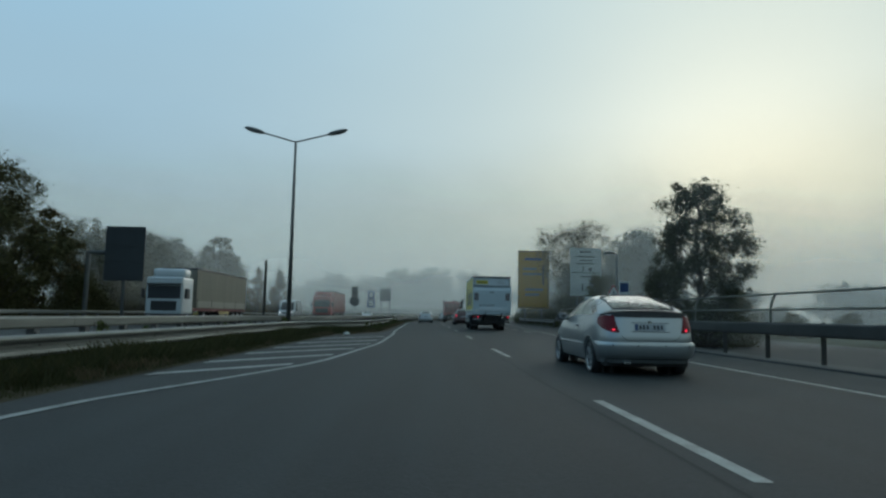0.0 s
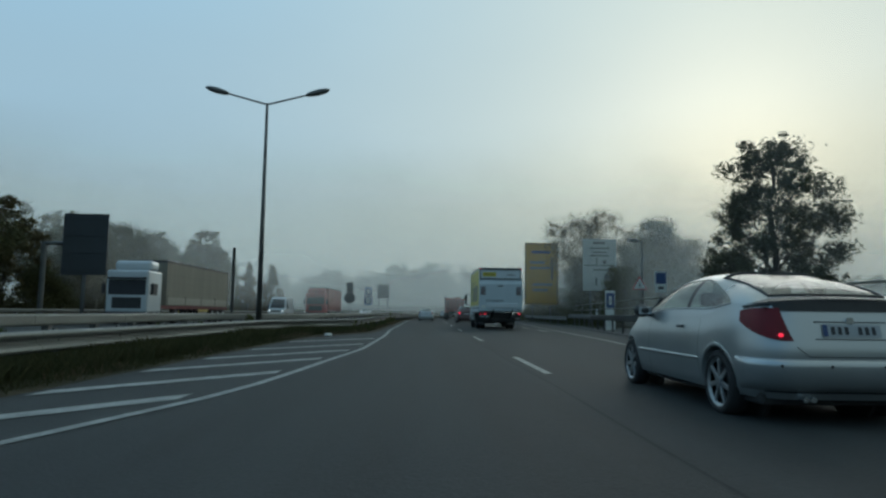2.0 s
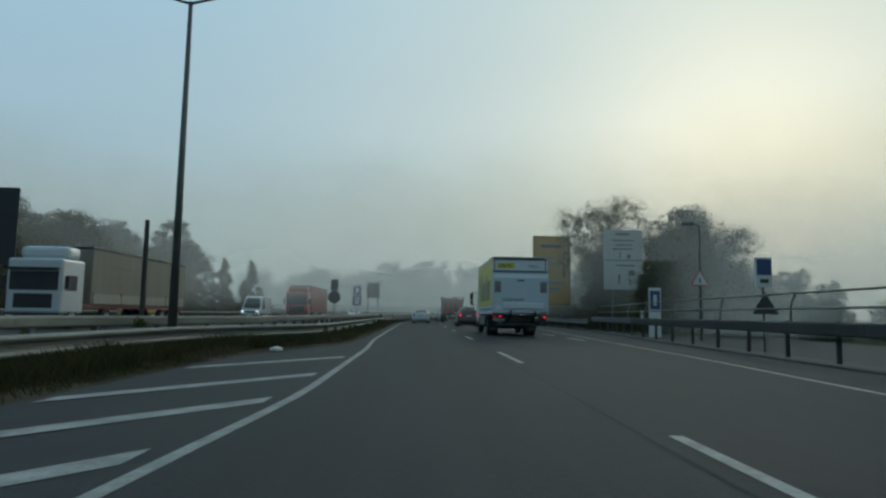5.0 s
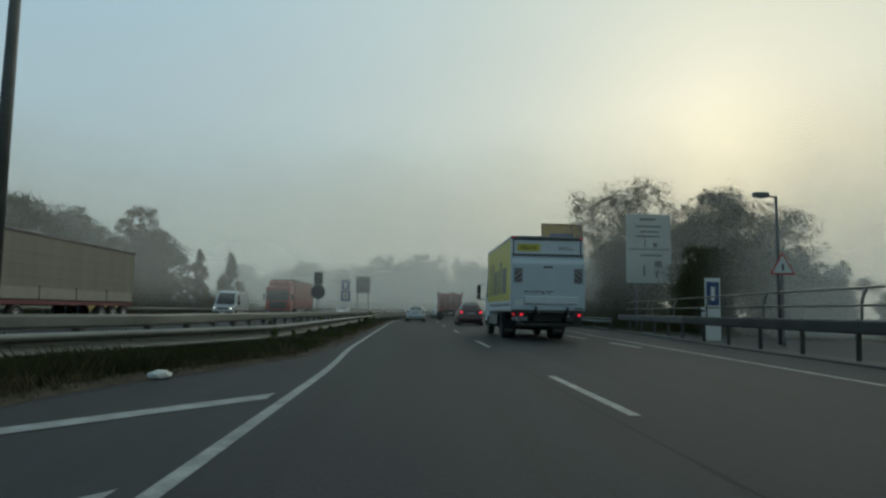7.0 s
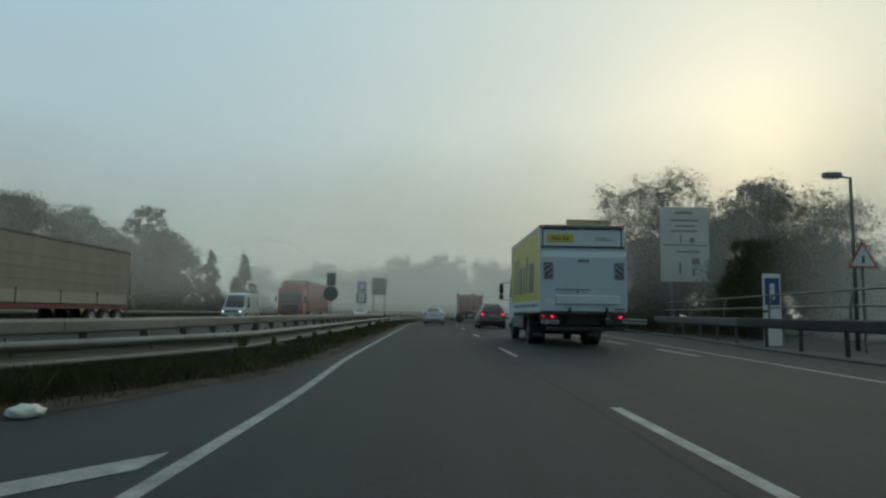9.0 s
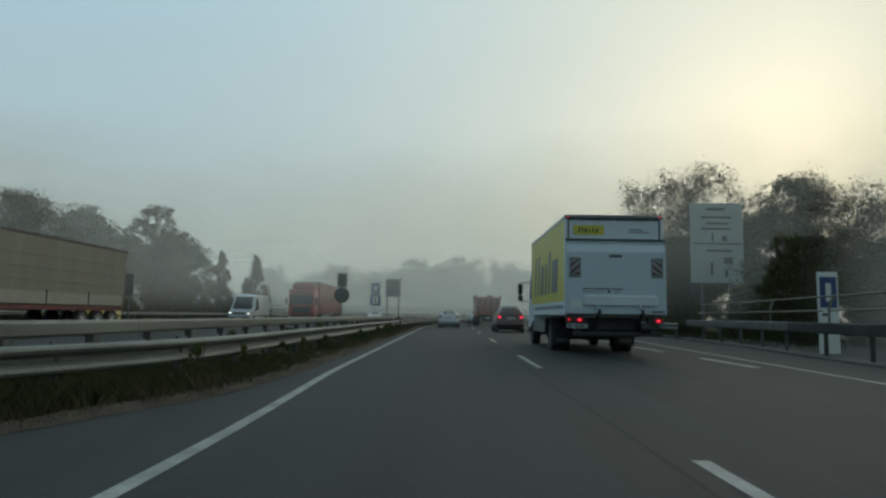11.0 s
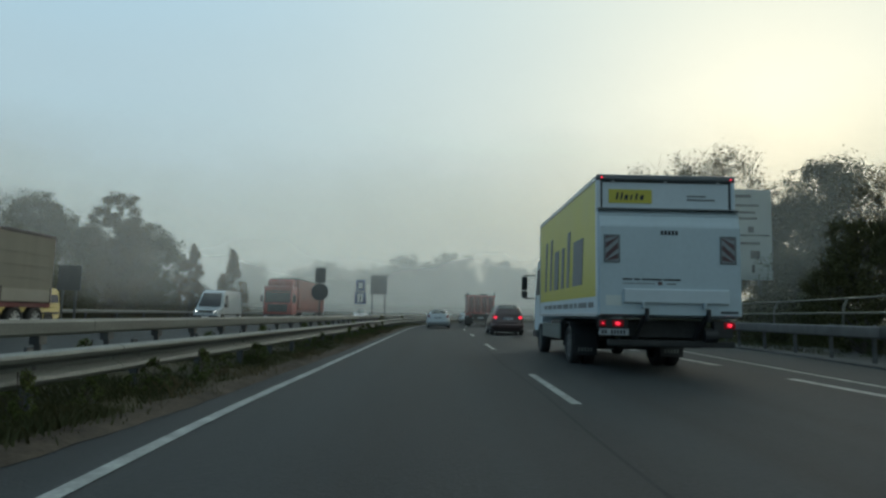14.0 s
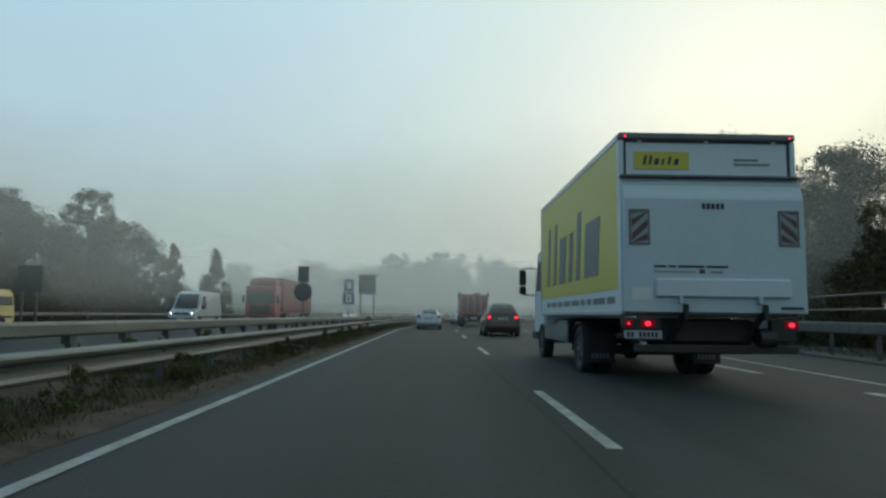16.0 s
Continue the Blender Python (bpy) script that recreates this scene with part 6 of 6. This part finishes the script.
for name, r, yy, mt in (("border", 0.52, 0.0, M["sign_red"]), ("face", 0.41, -0.014, M["sign_white"])):
    bm = bmesh.new()
    ring = [bm.verts.new((r * math.sin(a), yy, 2.7 + r * math.cos(a))) for a in (0, 2.0944, 4.1888)]
    f = bm.faces.new(ring)
    solid(bm, 0.01)
    part(name, bm, mt, t)
part("symbol", boxed(-0.035, 0.035, -0.034, -0.026, 2.58, 2.8), M["ink"], t)
t = thing("delineator", "small white marker post clamped on the bridge barrier", "delineator", parapet_x(41.5), 41.5, 0.95)
part("marker", boxed(-0.06, 0.06, -0.02, 0.02, 0.0, 0.34, 0.01), M["sign_white"], t)
part("band", boxed(-0.062, 0.062, -0.023, 0.023, 0.18, 0.25), M["ink"], t)
t, p = board("information_pylon", "white and blue information panel behind the railing", 11.1, 44, 0.62, 0.0, 2.5, M["sign_white"], (0.0,))
part("blue_field", boxed(-0.26, 0.26, -0.038, -0.03, 1.4, 2.35), M["blue"], p)
part("text_bar", boxed(-0.08, 0.08, -0.044, -0.038, 1.6, 2.15), M["sign_white"], p)
t, p = board("gantry_board", "dark back of a large sign on a bracket post", -22.3, 44, 2.8, 3.0, 6.9, M["sign_back"], (), True)
bm = bmesh.new()
add_tube(bm, (-2.6, 0.1, -0.05), (-2.6, 0.1, 5.1), 0.16, n=10)
add_tube(bm, (-2.6, 0.1, 5.0), (-0.6, 0.1, 5.0), 0.13, n=10)
part("bracket_post", bm, M["pole"], t)
part("post", tube((0, 0.12, -0.05), (0, 0.12, 3.1), 0.12, n=10), M["pole"], t)
board("sign_board", "dark back of a rectangular sign on two legs", -6.4, 91, 1.55, 2.8, 4.6, M["sign_back"], (-0.6, 0.6), True)
board("sign_board", "dark back of a square sign in the fog", -22.8, 68, 1.4, 2.0, 3.5, M["sign_back"], (-0.4, 0.4), True)
t, p = board("round_sign", "back of a round sign below a small panel", -9.2, 76, 0.75, 3.1, 4.2, M["sign_back"], (0.0,), leg_r=0.05)
part("disc", tube((0, -0.06, 2.45), (0, -0.03, 2.45), 0.62, n=24), M["sign_back"], t)
t, p = board("rest_area_sign", "blue square signs on a post in the fog", -9.0, 98, 1.0, 3.3, 4.5, M["blue"], (0.0,), leg_r=0.05)
part("lower_panel", boxed(-0.6, 0.6, -0.03, 0.03, 1.95, 3.2), M["blue"], t)
part("pictogram", boxed(-0.2, 0.2, -0.044, -0.036, 3.6, 4.2), M["sign_white"], p)
q = part("pictogram", boxed(-0.3, 0.3, -0.044, -0.036, 2.15, 3.0), M["sign_white"], t)
part("stroke", boxed(-0.07, 0.07, -0.052, -0.044, 2.28, 2.66), M["ink"], q)
part("dot", boxed(-0.07, 0.07, -0.052, -0.044, 2.74, 2.88), M["ink"], q)

# ---- grass on the verges ----
rg = random.Random(8)
gv, gf = [], []


def tuft(x, y, z, h, n, spread=0.07, broad=1.0):
    for _ in range(n):
        a, b = rg.uniform(0, 6.283), rg.uniform(0.2, 0.9)
        px, py = x + rg.gauss(0, spread), y + rg.gauss(0, spread)
        w, hh = rg.uniform(0.003, 0.007) * broad, h * rg.uniform(0.4, 1.2)
        dx, dy = math.cos(a) * hh * b, math.sin(a) * hh * b
        k = len(gv)
        gv.extend([(px - w, py, z), (px + w, py, z), (px + dx * 0.5 + w * 0.7, py + dy * 0.5, z + hh * 0.6), (px + dx, py + dy, z + hh)])
        gf.append((k, k + 1, k + 2, k + 3))


for _ in range(26000):
    y = -2 + 92 * rg.random() ** 1.3
    e, b = verge_edge(y), barrier_x(y)
    x = e - 0.06 + (b - 1.6 - e) * rg.random()
    # patchy growth: tall in drifts, short at the asphalt's edge
    k = 0.5 + 0.5 * noise.noise(Vector((x * 0.6, y * 0.35, 0)))
    d = min(1, abs(x - e) / 0.7)
    if y > 30 and rg.random() > 0.15 + 0.85 * d * k:
        continue
    tuft(x, y, 0.03, (0.05 + 0.15 * k) * (0.35 + 0.65 * d), 6, 0.09)
for _ in range(2500):
    y = 48 + 60 * rg.random()
    tuft(exit_edge(y) + 0.4 + 8 * rg.random(), y, -0.05, rg.choice((0.12, 0.2, 0.3)), 5)
for _ in range(9000):
    y = -2 + 37 * rg.random()
    b = barrier_x(y)
    x = b - 0.9 + 1.6 * rg.random()
    if x < verge_edge(y) - 0.25:
        k = 0.5 + 0.5 * noise.noise(Vector((x * 0.5, y * 0.3, 4)))
        tuft(x, y, 0.04, (0.2 + 0.24 * k) * min(1, (36 - y) / 8 + 0.2), 5, 0.1, 2.2)
me = bpy.data.meshes.new("verge_grass")
me.from_pydata(gv, [], gf)
me.materials.append(M["grass"])
tagged(new("verge_grass", me), "unmown olive and straw-coloured grass on the verge", "grass", kind="stuff")
gv, gf = [], []
for _ in range(900):
    y = 6 + 70 * rg.random() ** 1.2
    k = noise.noise(Vector((3.3, y * 0.45, 0))) + 0.5 * noise.noise(Vector((1.7, y * 1.9, 0)))
    if k > 0.02:
        tuft(verge_edge(y) - 0.12 - 0.5 * rg.random() ** 2, y, 0.03, 0.1 + 0.22 * k, 9, 0.08)
me = bpy.data.meshes.new("dry_grass")
me.from_pydata(gv, [], gf)
me.materials.append(M["straw"])
tagged(new("dry_grass", me), "tufts of dead straw-coloured grass along the asphalt edge", "grass", kind="stuff")
for k in range(64):
    y = 10 + 3.1 * k + rg.uniform(-1, 1) if k < 26 else 33 + 0.9 * (k - 26) + rg.uniform(-0.8, 0.8)
    x = barrier_x(y) - rg.uniform(0.3, 1.3) if k < 26 else barrier_x(y) + 0.15 + rg.random() * max(verge_edge(y) - barrier_x(y) - 0.75, 0.0)
    s = rg.uniform(0.7, 1.4) if k < 26 else rg.uniform(0.4, 0.95)
    m = pose(x, y, 0.03, 0, 0, rg.uniform(0, 360)) @ Matrix.Diagonal((s, s, s * rg.uniform(0.8, 1.25), 1))
    if k == 0:
        KINDS["weed"].matrix_basis = m
        tagged(KINDS["weed"], group="weeds under the barrier")
    else:
        scaled_copy(KINDS["weed"], m)

# a crumpled bag blown against the hatching
bm = bmesh.new()
bmesh.ops.create_icosphere(bm, subdivisions=3, radius=1.0)
for v in bm.verts:
    k = 1 + 0.35 * noise.noise(v.co * 2.1) + 0.15 * noise.noise(v.co * 5.3)
    v.co = Vector((v.co.x * 0.15 * k, v.co.y * 0.1 * k, max(v.co.z * 0.07 * k + 0.05, 0.0)))
bag = mesh_ob("plastic_bag", bm, M["sign_white"], smooth=True)
bag.matrix_basis = pose(-4.42, 27.4, 0.006, 0, 0, 30)
tagged(bag, "crumpled white plastic bag lying by the verge", "bag")
